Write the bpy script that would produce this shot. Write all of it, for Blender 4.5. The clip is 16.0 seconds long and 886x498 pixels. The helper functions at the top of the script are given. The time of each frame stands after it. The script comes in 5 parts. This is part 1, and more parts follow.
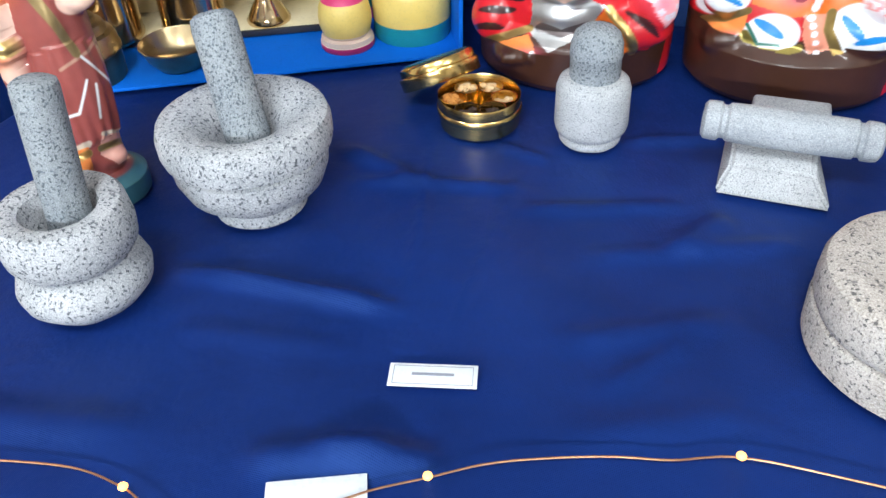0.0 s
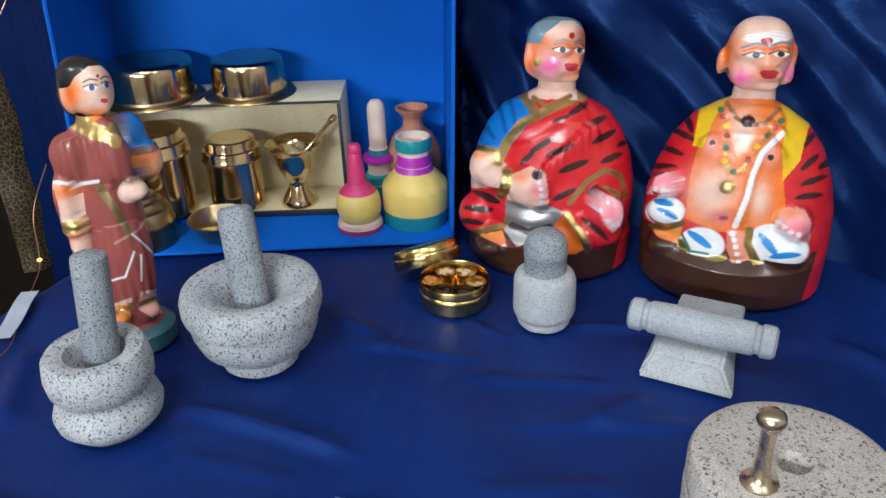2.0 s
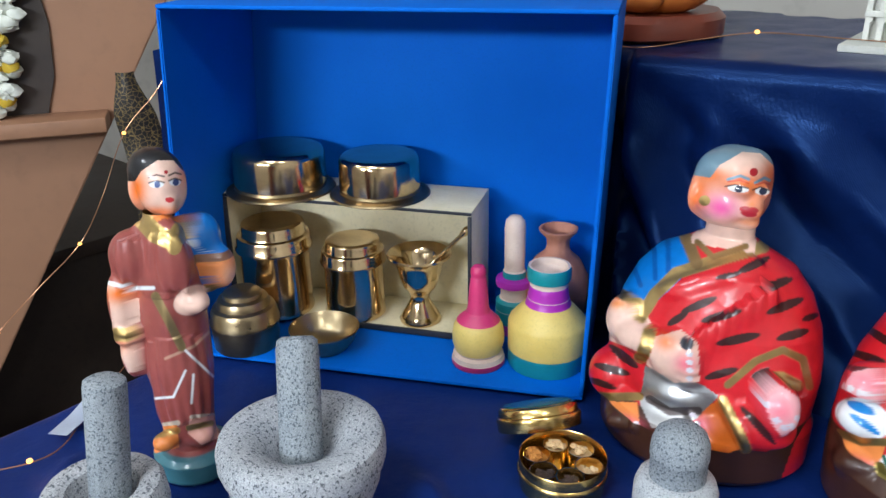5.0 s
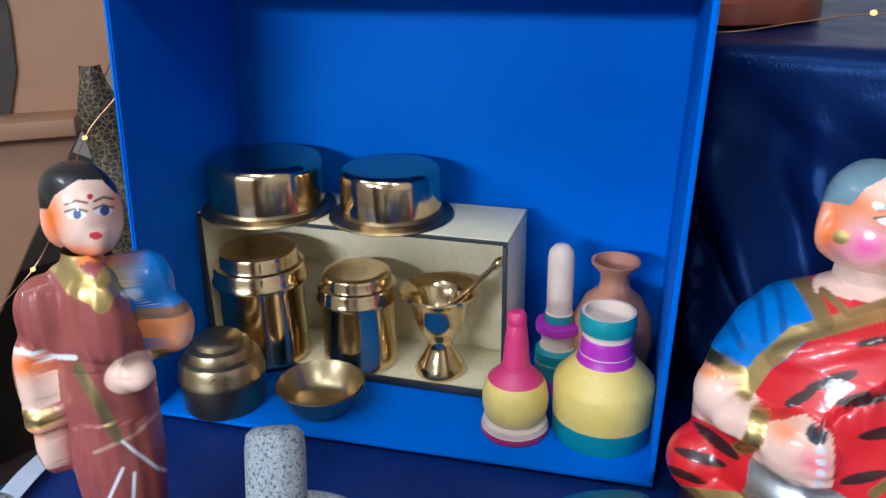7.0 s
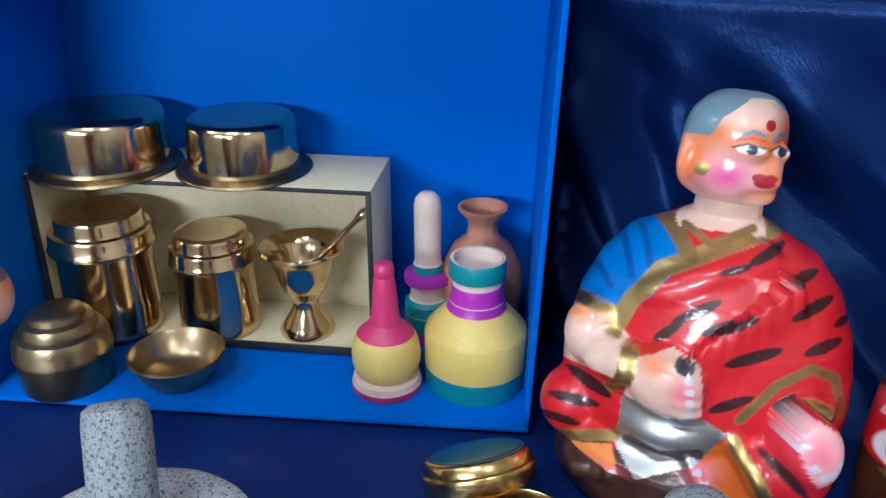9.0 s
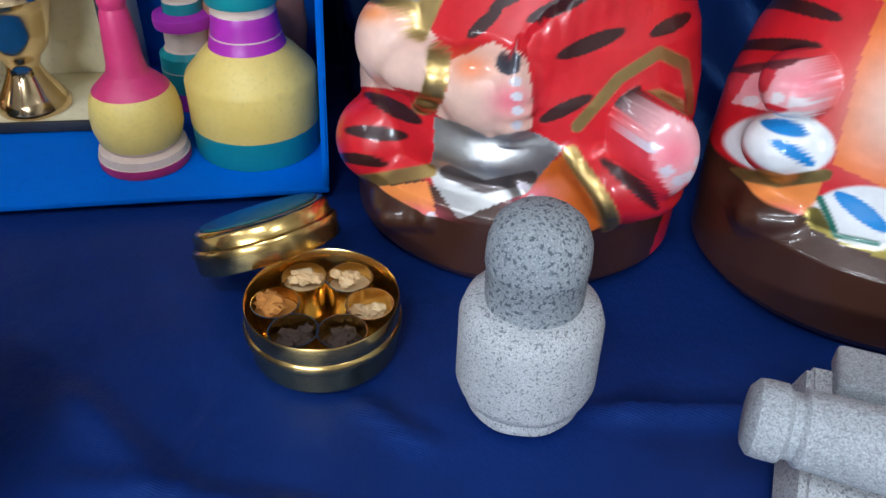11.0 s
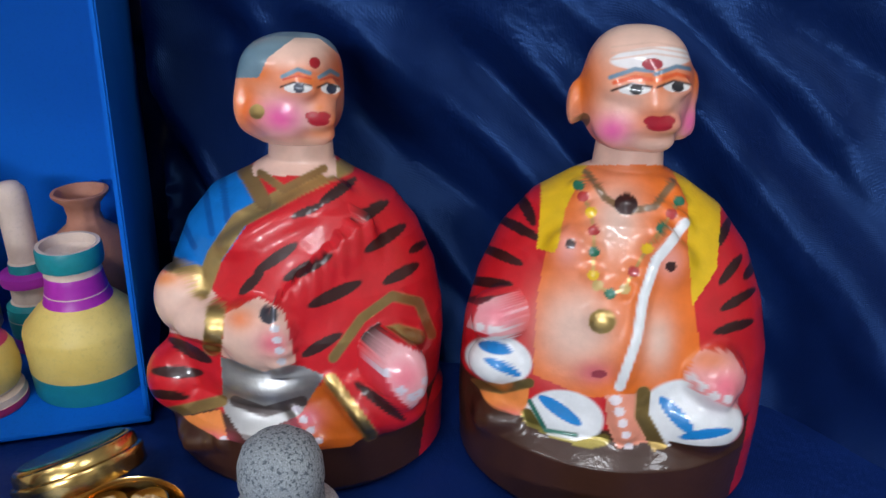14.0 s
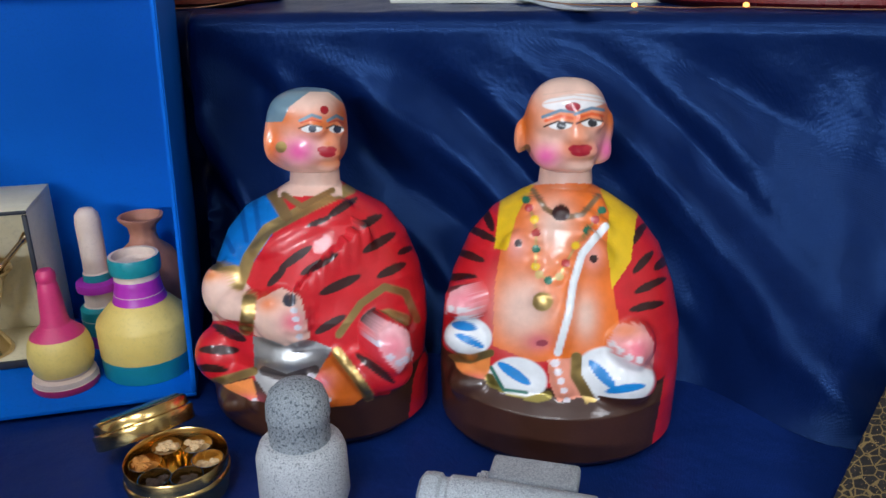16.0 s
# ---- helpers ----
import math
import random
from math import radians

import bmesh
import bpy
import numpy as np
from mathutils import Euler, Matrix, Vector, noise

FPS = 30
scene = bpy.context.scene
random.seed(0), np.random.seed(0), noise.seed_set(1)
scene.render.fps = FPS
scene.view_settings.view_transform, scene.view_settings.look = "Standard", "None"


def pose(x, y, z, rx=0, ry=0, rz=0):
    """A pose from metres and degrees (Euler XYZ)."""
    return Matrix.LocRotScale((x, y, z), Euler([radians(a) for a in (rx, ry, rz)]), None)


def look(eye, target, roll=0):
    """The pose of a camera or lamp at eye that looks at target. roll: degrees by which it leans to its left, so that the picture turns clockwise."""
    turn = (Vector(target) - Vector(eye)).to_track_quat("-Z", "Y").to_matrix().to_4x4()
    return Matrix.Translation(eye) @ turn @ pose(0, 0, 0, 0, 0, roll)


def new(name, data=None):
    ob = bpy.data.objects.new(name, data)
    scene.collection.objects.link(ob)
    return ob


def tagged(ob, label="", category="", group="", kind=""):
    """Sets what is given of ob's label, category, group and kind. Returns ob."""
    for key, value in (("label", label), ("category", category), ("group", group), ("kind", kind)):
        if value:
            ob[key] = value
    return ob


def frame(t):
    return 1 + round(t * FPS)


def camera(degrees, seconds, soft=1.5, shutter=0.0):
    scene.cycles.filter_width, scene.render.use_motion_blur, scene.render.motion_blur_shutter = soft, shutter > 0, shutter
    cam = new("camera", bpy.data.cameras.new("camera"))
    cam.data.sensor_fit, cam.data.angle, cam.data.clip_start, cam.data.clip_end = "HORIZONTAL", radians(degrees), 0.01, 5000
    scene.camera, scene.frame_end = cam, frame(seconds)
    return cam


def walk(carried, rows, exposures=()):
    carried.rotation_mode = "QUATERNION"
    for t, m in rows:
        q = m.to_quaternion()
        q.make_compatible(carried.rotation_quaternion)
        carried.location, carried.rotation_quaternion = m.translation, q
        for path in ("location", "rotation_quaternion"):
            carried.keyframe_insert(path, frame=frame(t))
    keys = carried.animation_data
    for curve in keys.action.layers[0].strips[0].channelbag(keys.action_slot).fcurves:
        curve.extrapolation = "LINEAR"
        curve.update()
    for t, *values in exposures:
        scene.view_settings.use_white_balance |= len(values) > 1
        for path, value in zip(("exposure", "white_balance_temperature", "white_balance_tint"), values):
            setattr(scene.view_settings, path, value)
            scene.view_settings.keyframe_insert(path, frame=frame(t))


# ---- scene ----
cam = camera(57.2, 16.0)
PATH = [
    (0, (0.571, 0.401, 0.376), (0.005, 1.836, -0.897), -3.1),
    (0.5, (0.607, 0.347, 0.402), (0.017, 1.88, -0.74), -2.7),
    (1, (0.634, 0.307, 0.423), (0.003, 1.891, -0.623), -2.3),
    (1.5, (0.654, 0.304, 0.443), (-0.018, 1.912, -0.537), -1.9),
    (2, (0.691, 0.341, 0.457), (-0.09, 1.919, -0.491), -1.9),
    (2.5, (0.711, 0.337, 0.467), (-0.194, 1.863, -0.456), -1.8),
    (3, (0.736, 0.332, 0.477), (-0.266, 1.812, -0.42), -1.7),
    (3.5, (0.733, 0.348, 0.479), (-0.322, 1.827, -0.356), -1.5),
    (4, (0.741, 0.403, 0.475), (-0.383, 1.854, -0.321), -1.3),
    (4.5, (0.719, 0.469, 0.461), (-0.47, 1.876, -0.318), -1.1),
    (5, (0.676, 0.527, 0.444), (-0.564, 1.897, -0.32), -0.9),
    (5.2, (0.663, 0.54, 0.441), (-0.601, 1.892, -0.318), -0.8),
    (7.3, (0.535, 0.658, 0.401), (-0.721, 2.017, -0.357), -0.9),
    (7.5, (0.53, 0.662, 0.401), (-0.707, 2.033, -0.37), -0.9),
    (8, (0.521, 0.666, 0.395), (-0.656, 2.083, -0.382), -0.3),
    (8.5, (0.525, 0.668, 0.397), (-0.58, 2.138, -0.39), 0.0),
    (9, (0.536, 0.672, 0.382), (-0.455, 2.19, -0.463), 0.3),
    (9.5, (0.542, 0.685, 0.353), (-0.322, 2.207, -0.614), 0.8),
    (9.7, (0.542, 0.693, 0.339), (-0.28, 2.205, -0.681), 0.9),
    (11.8, (0.509, 0.782, 0.267), (0.168, 2.314, -0.972), 1.8),
    (12, (0.514, 0.787, 0.269), (0.198, 2.332, -0.961), 1.6),
    (12.5, (0.548, 0.785, 0.283), (0.228, 2.397, -0.858), 1.2),
    (13, (0.583, 0.771, 0.313), (0.243, 2.449, -0.721), 1.0),
    (13.5, (0.599, 0.741, 0.331), (0.23, 2.467, -0.609), 0.7),
    (14, (0.622, 0.71, 0.349), (0.218, 2.483, -0.484), 0.5),
    (14.5, (0.624, 0.692, 0.364), (0.195, 2.498, -0.381), 0.5),
    (15, (0.646, 0.659, 0.379), (0.194, 2.478, -0.318), 0.3),
    (15.5, (0.671, 0.618, 0.391), (0.203, 2.437, -0.295), -0.2),
    (16, (0.688, 0.577, 0.375), (0.213, 2.38, -0.347), -0.8),
]
walk(cam, [(t, look(eye, target, roll)) for t, eye, target, roll in PATH],
     [(0, 0.80, 6500, 10), (0.5, 0.50, 6500, 10), (1, 0.28, 6500, 11), (2, 0.22, 6500, 11), (3.5, 0.28, 6450, 10), (5, 0.40, 6250, 10), (7.5, 0.38, 5900, 10),
      (9.5, 0.26, 5950, 11), (12, 0.0, 6300, 13), (12.5, -0.12, 6400, 14), (14.5, -0.14, 6400, 14), (16, 0.0, 6250, 13)])

# ---- world and light ----
world = bpy.data.worlds.new("room_world")
scene.world = world
world.use_nodes = True
world.node_tree.nodes["Background"].inputs[0].default_value = (0.55, 0.62, 0.72, 1)
world.node_tree.nodes["Background"].inputs[1].default_value = 0.15


def area_lamp(name, at_, target, sx, sy, watts, colour):
    data = bpy.data.lights.new(name, "AREA")
    data.shape, data.size, data.size_y, data.energy, data.color = "RECTANGLE", sx, sy, watts, colour
    ob = new(name, data)
    ob.matrix_world = look(at_, target)
    return ob


COOL = (0.86, 0.94, 1.0)
area_lamp("tube_light_lamp", (0.55, -1.80, 1.00), (0.35, 1.1, 0.05), 1.2, 0.10, 52, COOL)
area_lamp("ceiling_light_lamp", (0.60, -0.25, 1.90), (0.50, 0.85, 0), 0.60, 0.30, 15, COOL)
area_lamp("ceiling_light_lamp", (-0.75, -0.6, 1.90), (-0.4, 0.3, 0), 0.5, 0.30, 10, COOL)
area_lamp("ceiling_light_lamp", (1.9, 0.0, 1.90), (1.5, 0.4, 0), 0.5, 0.30, 8, COOL)


# ---- materials ----
def material(name):
    m = bpy.data.materials.new(name)
    m.use_nodes = True
    nt = m.node_tree
    return m, nt, nt.nodes["Principled BSDF"]


def node(nt, kind, **props):
    n = nt.nodes.new(kind)
    for k, v in props.items():
        n.inputs[k].default_value = v
    return n


def mixed(nt, fac, a, b):
    """Mix two colours (sockets or tuples) by a factor socket."""
    n = nt.nodes.new("ShaderNodeMix")
    n.data_type = "RGBA"
    nt.links.new(fac, n.inputs["Factor"])
    for key, v in ((6, a), (7, b)):
        if isinstance(v, tuple):
            n.inputs[key].default_value = (*v, 1)
        else:
            nt.links.new(v, n.inputs[key])
    return n.outputs[2]


def ramp(nt, fac, lo, hi):
    n = nt.nodes.new("ShaderNodeMapRange")
    nt.links.new(fac, n.inputs[0])
    n.inputs[1].default_value, n.inputs[2].default_value = lo, hi
    return n.outputs[0]


def coords(nt):
    return nt.nodes.new("ShaderNodeTexCoord").outputs["Object"]


def noise_of(nt, scale, detail=4.0, rough=0.55, vec=None):
    n = node(nt, "ShaderNodeTexNoise", Scale=scale, Detail=detail, Roughness=rough)
    nt.links.new(vec or coords(nt), n.inputs["Vector"])
    return n.outputs[0]


def bump(nt, bsdf, height, strength, distance):
    n = node(nt, "ShaderNodeBump", Strength=strength, Distance=distance)
    nt.links.new(height, n.inputs["Height"])
    nt.links.new(n.outputs[0], bsdf.inputs["Normal"])


def worn(name, a, b, scale, rough=0.5, spec=0.5, metal=0.0, bumps=0.15, fine=None, dist=0.0006, rough_to=None):
    """Two-tone surface: large soft variation and fine grain, with relief."""
    m, nt, p = material(name)
    big = noise_of(nt, scale)
    small = noise_of(nt, fine or scale * 12, 3)
    c = mixed(nt, ramp(nt, big, 0.35, 0.65), a, b)
    dark = tuple(v * 0.82 for v in a)
    c = mixed(nt, ramp(nt, small, 0.52, 0.8), c, dark)
    nt.links.new(c, p.inputs["Base Color"])
    p.inputs["Metallic"].default_value = metal
    p.inputs["Specular IOR Level"].default_value = spec
    r = nt.nodes.new("ShaderNodeMapRange")
    nt.links.new(big, r.inputs[0])
    r.inputs[1].default_value, r.inputs[2].default_value = 0.3, 0.7
    r.inputs[3].default_value, r.inputs[4].default_value = rough, rough_to if rough_to is not None else min(1, rough * 1.25)
    nt.links.new(r.outputs[0], p.inputs["Roughness"])
    bump(nt, p, small, bumps, dist)
    return m


def granite(name, base, pale, dark, flecks, amount):
    """Crystalline stone: cloudy pale ground, ragged dark flecks of two sizes, pitted skin."""
    m, nt, p = material(name)
    co = coords(nt)
    cloud = noise_of(nt, 30, 5, 0.6, co)
    grain = noise_of(nt, flecks * 0.9, 3, 0.65, co)
    small = noise_of(nt, flecks * 0.42, 2, 0.5, co)
    patchy = noise_of(nt, flecks * 0.17, 3, 0.6, co)
    c = mixed(nt, ramp(nt, cloud, 0.35, 0.65), base, pale)
    c = mixed(nt, ramp(nt, grain, 0.50, 0.68), c, tuple(0.66 * a for a in base))
    c = mixed(nt, ramp(nt, grain, 0.46, 0.32), c, tuple(min(0.8, 1.22 * a) for a in pale))
    c = mixed(nt, ramp(nt, patchy, 0.66 - 0.12 * amount, 0.74 - 0.12 * amount), c, tuple(1.6 * a for a in dark))
    c = mixed(nt, ramp(nt, small, 0.66 - 0.25 * amount, 0.73 - 0.25 * amount), c, dark)
    nt.links.new(c, p.inputs["Base Color"])
    p.inputs["Roughness"].default_value = 0.85
    p.inputs["Specular IOR Level"].default_value = 0.25
    pits = node(nt, "ShaderNodeBump", Strength=0.5, Distance=0.0010)
    nt.links.new(small, pits.inputs["Height"])
    rough_ = node(nt, "ShaderNodeBump", Strength=0.45, Distance=0.0007)
    nt.links.new(grain, rough_.inputs["Height"])
    nt.links.new(pits.outputs[0], rough_.inputs["Normal"])
    nt.links.new(rough_.outputs[0], p.inputs["Normal"])
    return m


def satin(name, a, b, rough=0.42):
    """Navy satin lining: fine cross weave and a soft sheen."""
    m, nt, p = material(name)
    co = coords(nt)
    n = noise_of(nt, 7, 5, 0.6, co)
    nt.links.new(mixed(nt, ramp(nt, n, 0.3, 0.7), a, b), p.inputs["Base Color"])
    h = []
    for axis in ("X", "Y"):
        w = nt.nodes.new("ShaderNodeTexWave")
        w.bands_direction = axis
        w.inputs["Scale"].default_value = 300
        nt.links.new(co, w.inputs["Vector"])
        h.append(w.outputs[1])
    s = nt.nodes.new("ShaderNodeMath")
    s.operation = "ADD"
    nt.links.new(h[0], s.inputs[0])
    nt.links.new(h[1], s.inputs[1])
    weave = node(nt, "ShaderNodeBump", Strength=0.22, Distance=0.0003)
    nt.links.new(s.outputs[0], weave.inputs["Height"])
    crumple = node(nt, "ShaderNodeBump", Strength=0.40, Distance=0.006)
    nt.links.new(noise_of(nt, 24, 5, 0.55, co), crumple.inputs["Height"])
    nt.links.new(weave.outputs[0], crumple.inputs["Normal"])
    nt.links.new(crumple.outputs[0], p.inputs["Normal"])
    p.inputs["Roughness"].default_value = rough
    p.inputs["Specular IOR Level"].default_value = 0.42
    p.inputs["Specular Tint"].default_value = (0.16, 0.38, 1.0, 1)
    p.inputs["Sheen Weight"].default_value = 0.04
    p.inputs["Sheen Roughness"].default_value = 0.4
    p.inputs["Sheen Tint"].default_value = (0.05, 0.15, 0.75, 1)
    return m


def brass(name, colour, rough, scratch=0.3):
    m, nt, p = material(name)
    co = coords(nt)
    n = noise_of(nt, 35, 4, 0.6, co)
    mp = nt.nodes.new("ShaderNodeMapping")
    mp.inputs["Scale"].default_value = (30, 30, 900)
    nt.links.new(co, mp.inputs[0])
    turn = noise_of(nt, 1.0, 2, 0.5, mp.outputs[0])
    nt.links.new(mixed(nt, ramp(nt, n, 0.4, 0.75), colour, tuple(c * 0.7 for c in colour)), p.inputs["Base Color"])
    p.inputs["Metallic"].default_value = 1.0
    r = nt.nodes.new("ShaderNodeMapRange")
    nt.links.new(n, r.inputs[0])
    r.inputs[1].default_value, r.inputs[2].default_value = 0.3, 0.75
    r.inputs[3].default_value, r.inputs[4].default_value = rough, rough + 0.14
    nt.links.new(r.outputs[0], p.inputs["Roughness"])
    bump(nt, p, turn, scratch, 0.0001)
    return m


def glow(name, colour, strength):
    m, nt, p = material(name)
    p.inputs["Base Color"].default_value = (*colour, 1)
    p.inputs["Emission Color"].default_value = (*colour, 1)
    p.inputs["Emission Strength"].default_value = strength
    return m


def painted(name):
    """Glossy hand-painted plaster: the colour and the gilding come from the paint layer."""
    m, nt, p = material(name)
    at_ = nt.nodes.new("ShaderNodeAttribute")
    at_.attribute_name = "paint"
    n = noise_of(nt, 60, 4)
    hsv = nt.nodes.new("ShaderNodeHueSaturation")
    nt.links.new(at_.outputs["Color"], hsv.inputs["Color"])
    v = nt.nodes.new("ShaderNodeMapRange")
    nt.links.new(n, v.inputs[0])
    v.inputs[1].default_value, v.inputs[2].default_value, v.inputs[3].default_value, v.inputs[4].default_value = 0.3, 0.7, 0.88, 1.08
    nt.links.new(v.outputs[0], hsv.inputs["Value"])
    nt.links.new(hsv.outputs[0], p.inputs["Base Color"])
    nt.links.new(at_.outputs["Alpha"], p.inputs["Metallic"])
    p.inputs["Roughness"].default_value = 0.38
    p.inputs["Specular IOR Level"].default_value = 0.4
    p.inputs["Coat Weight"].default_value = 0.5
    p.inputs["Coat Roughness"].default_value = 0.06
    brushed = node(nt, "ShaderNodeBump", Strength=0.24, Distance=0.0013)
    nt.links.new(noise_of(nt, 75, 3), brushed.inputs["Height"])
    fine_ = node(nt, "ShaderNodeBump", Strength=0.30, Distance=0.0005)
    nt.links.new(noise_of(nt, 240, 3), fine_.inputs["Height"])
    nt.links.new(brushed.outputs[0], fine_.inputs["Normal"])
    nt.links.new(fine_.outputs[0], p.inputs["Normal"])
    nt.links.new(fine_.outputs[0], p.inputs["Coat Normal"])
    return m


def brocade(name):
    m, nt, p = material(name)
    co = coords(nt)
    v = nt.nodes.new("ShaderNodeTexVoronoi")
    v.feature = "DISTANCE_TO_EDGE"
    v.inputs["Scale"].default_value = 150
    nt.links.new(co, v.inputs["Vector"])
    v2 = nt.nodes.new("ShaderNodeTexVoronoi")
    v2.inputs["Scale"].default_value = 420
    nt.links.new(co, v2.inputs["Vector"])
    c = mixed(nt, ramp(nt, v.outputs[0], 0.07, 0.04), (0.010, 0.008, 0.008), (0.17, 0.115, 0.04))
    c = mixed(nt, ramp(nt, v2.outputs[0], 0.20, 0.12), c, (0.26, 0.175, 0.06))
    nt.links.new(c, p.inputs["Base Color"])
    p.inputs["Roughness"].default_value = 0.5
    bump(nt, p, v2.outputs[0], 0.5, 0.0006)
    return m


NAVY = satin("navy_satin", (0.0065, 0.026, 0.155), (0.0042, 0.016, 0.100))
# same satin; the shade on the hanging cloth is put into its colour
NAVY_SHADED = satin("navy_satin_shaded", (0.003, 0.013, 0.075), (0.002, 0.008, 0.048), 0.32)
BOX_BLUE = worn("blue_card", (0.001, 0.132, 0.62), (0.001, 0.112, 0.53), 5, 0.6, 0.12, fine=400, bumps=0.05)
CREAM = worn("cream_paper", (0.76, 0.69, 0.49), (0.68, 0.60, 0.39), 20, 0.6, 0.3, fine=260, bumps=0.25)
BOX_LINING = worn("dark_lining", (0.012, 0.014, 0.02), (0.02, 0.022, 0.03), 15, 0.5)
STONE = granite("pale_granite", (0.38, 0.40, 0.42), (0.50, 0.515, 0.535), (0.11, 0.12, 0.135), 1000, 0.36)
STONE_FINE = granite("fine_granite", (0.42, 0.44, 0.46), (0.52, 0.54, 0.56), (0.20, 0.215, 0.23), 1900, 0.34)
STONE_DARK = granite("grey_granite", (0.25, 0.28, 0.31), (0.34, 0.37, 0.39), (0.10, 0.12, 0.14), 1350, 0.42)
STONE_QUERN = granite("speckled_granite", (0.42, 0.38, 0.345), (0.53, 0.50, 0.465), (0.13, 0.125, 0.125), 850, 0.28)
SOAPSTONE = granite("grey_soapstone", (0.33, 0.36, 0.39), (0.42, 0.45, 0.48), (0.26, 0.28, 0.30), 1300, 0.25)
BRASS = brass("polished_brass", (0.76, 0.57, 0.34), 0.08)
BRASS_DULL = brass("dull_brass", (0.46, 0.35, 0.20), 0.26)
BRASS_DARK = brass("dark_brass", (0.30, 0.22, 0.12), 0.30)
GOLD = brass("bright_brass", (0.86, 0.60, 0.22), 0.14)
LACQ_YELLOW = worn("yellow_lacquer", (0.72, 0.55, 0.16), (0.66, 0.48, 0.12), 30, 0.42)
LACQ_PINK = worn("pink_lacquer", (0.62, 0.04, 0.16), (0.55, 0.03, 0.13), 30, 0.38)
LACQ_TEAL = worn("teal_lacquer", (0.01, 0.26, 0.29), (0.01, 0.21, 0.25), 30, 0.35)
LACQ_MAGENTA = worn("magenta_lacquer", (0.42, 0.03, 0.40), (0.36, 0.02, 0.34), 30, 0.35)
RAW_WOOD = worn("raw_turned_wood", (0.68, 0.54, 0.46), (0.60, 0.46, 0.38), 40, 0.6)
TERRACOTTA = worn("terracotta", (0.46, 0.20, 0.13), (0.38, 0.15, 0.09), 45, 0.7)
BOARD = worn("brown_laminate", (0.36, 0.185, 0.105), (0.31, 0.155, 0.085), 3, 0.5)
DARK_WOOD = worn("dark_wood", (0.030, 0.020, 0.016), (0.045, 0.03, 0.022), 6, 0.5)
CARD = worn("white_card", (0.72, 0.78, 0.82), (0.68, 0.74, 0.80), 30, 0.6)
INK = worn("grey_ink", (0.22, 0.24, 0.30), (0.28, 0.30, 0.36), 60, 0.8)
TAPE = worn("frosted_tape", (0.50, 0.56, 0.66), (0.42, 0.48, 0.60), 40, 0.35)
WIRE = brass("copper_wire", (0.70, 0.36, 0.20), 0.3)
BULB = glow("warm_bulb", (1.0, 0.46, 0.10), 2.4)
PAINT = painted("doll_paint")
BROCADE = brocade("gold_brocade")
WALL = worn("wall_paint", (0.66, 0.63, 0.58), (0.62, 0.59, 0.54), 1.5, 0.85)
FLOOR = worn("floor_tile", (0.22, 0.19, 0.16), (0.27, 0.23, 0.19), 2.5, 0.4)
CEILING = worn("ceiling_paint", (0.75, 0.75, 0.74), (0.72, 0.72, 0.70), 1.5, 0.9)
LAMP_FACE = glow("lamp_diffuser", (1.0, 0.97, 0.93), 6)
IVORY = worn("ivory_plaster", (0.66, 0.66, 0.60), (0.58, 0.58, 0.52), 25, 0.7)
MAROON = worn("maroon_gloss", (0.16, 0.012, 0.014), (0.12, 0.01, 0.012), 12, 0.25)
GREEN = worn("green_paint", (0.22, 0.36, 0.10), (0.18, 0.30, 0.08), 25, 0.5)
ORANGE = worn("orange_gloss", (0.62, 0.20, 0.035), (0.52, 0.14, 0.03), 25, 0.3)
REDBROWN = worn("redbrown_gloss", (0.22, 0.045, 0.02), (0.17, 0.035, 0.018), 20, 0.3)
PETAL = worn("white_petal", (0.75, 0.77, 0.70), (0.66, 0.68, 0.58), 60, 0.7)
PETAL_Y = worn("yellow_petal", (0.66, 0.46, 0.04), (0.55, 0.36, 0.03), 60, 0.7)
SPICE_PALE = worn("pale_spice", (0.66, 0.50, 0.30), (0.58, 0.36, 0.16), 80, 0.8)
SPICE_ORANGE = worn("orange_spice", (0.55, 0.24, 0.05), (0.42, 0.16, 0.03), 80, 0.8)
SPICE_DARK = worn("dark_spice", (0.045, 0.028, 0.022), (0.08, 0.05, 0.035), 80, 0.8)
# greenish-teal reflection on the lid's cover disc, put into its base colour
LID_REFLECTION = worn("lid_reflection", (0.010, 0.085, 0.095), (0.008, 0.065, 0.080), 30, 0.2)
KNOB = brass("worn_nickel", (0.66, 0.53, 0.38), 0.22)


# ---- mesh helpers ----
def finish(name, bm, mats, smooth=True, angle=40):
    me = bpy.data.meshes.new(name)
    bm.normal_update()
    bm.to_mesh(me)
    bm.free()
    for m in mats if isinstance(mats, (list, tuple)) else [mats]:
        me.materials.append(m)
    if smooth:
        me.shade_smooth()
        me.set_sharp_from_angle(angle=radians(angle))
    return me


def part(name, bm, mats, parent=None, label="", at_=None, angle=40):
    ob = new(name, finish(name, bm, mats, True, angle))
    if parent:
        ob.parent = parent
    if at_ is not None:
        ob.matrix_local = at_
    if label:
        tagged(ob, label)
    return ob


def thing(name, label, category, m=None, group="", kind=""):
    e = new(name)
    e.empty_display_size = 0.02
    if m is not None:
        e.matrix_world = m
    return tagged(e, label, category, group, kind)


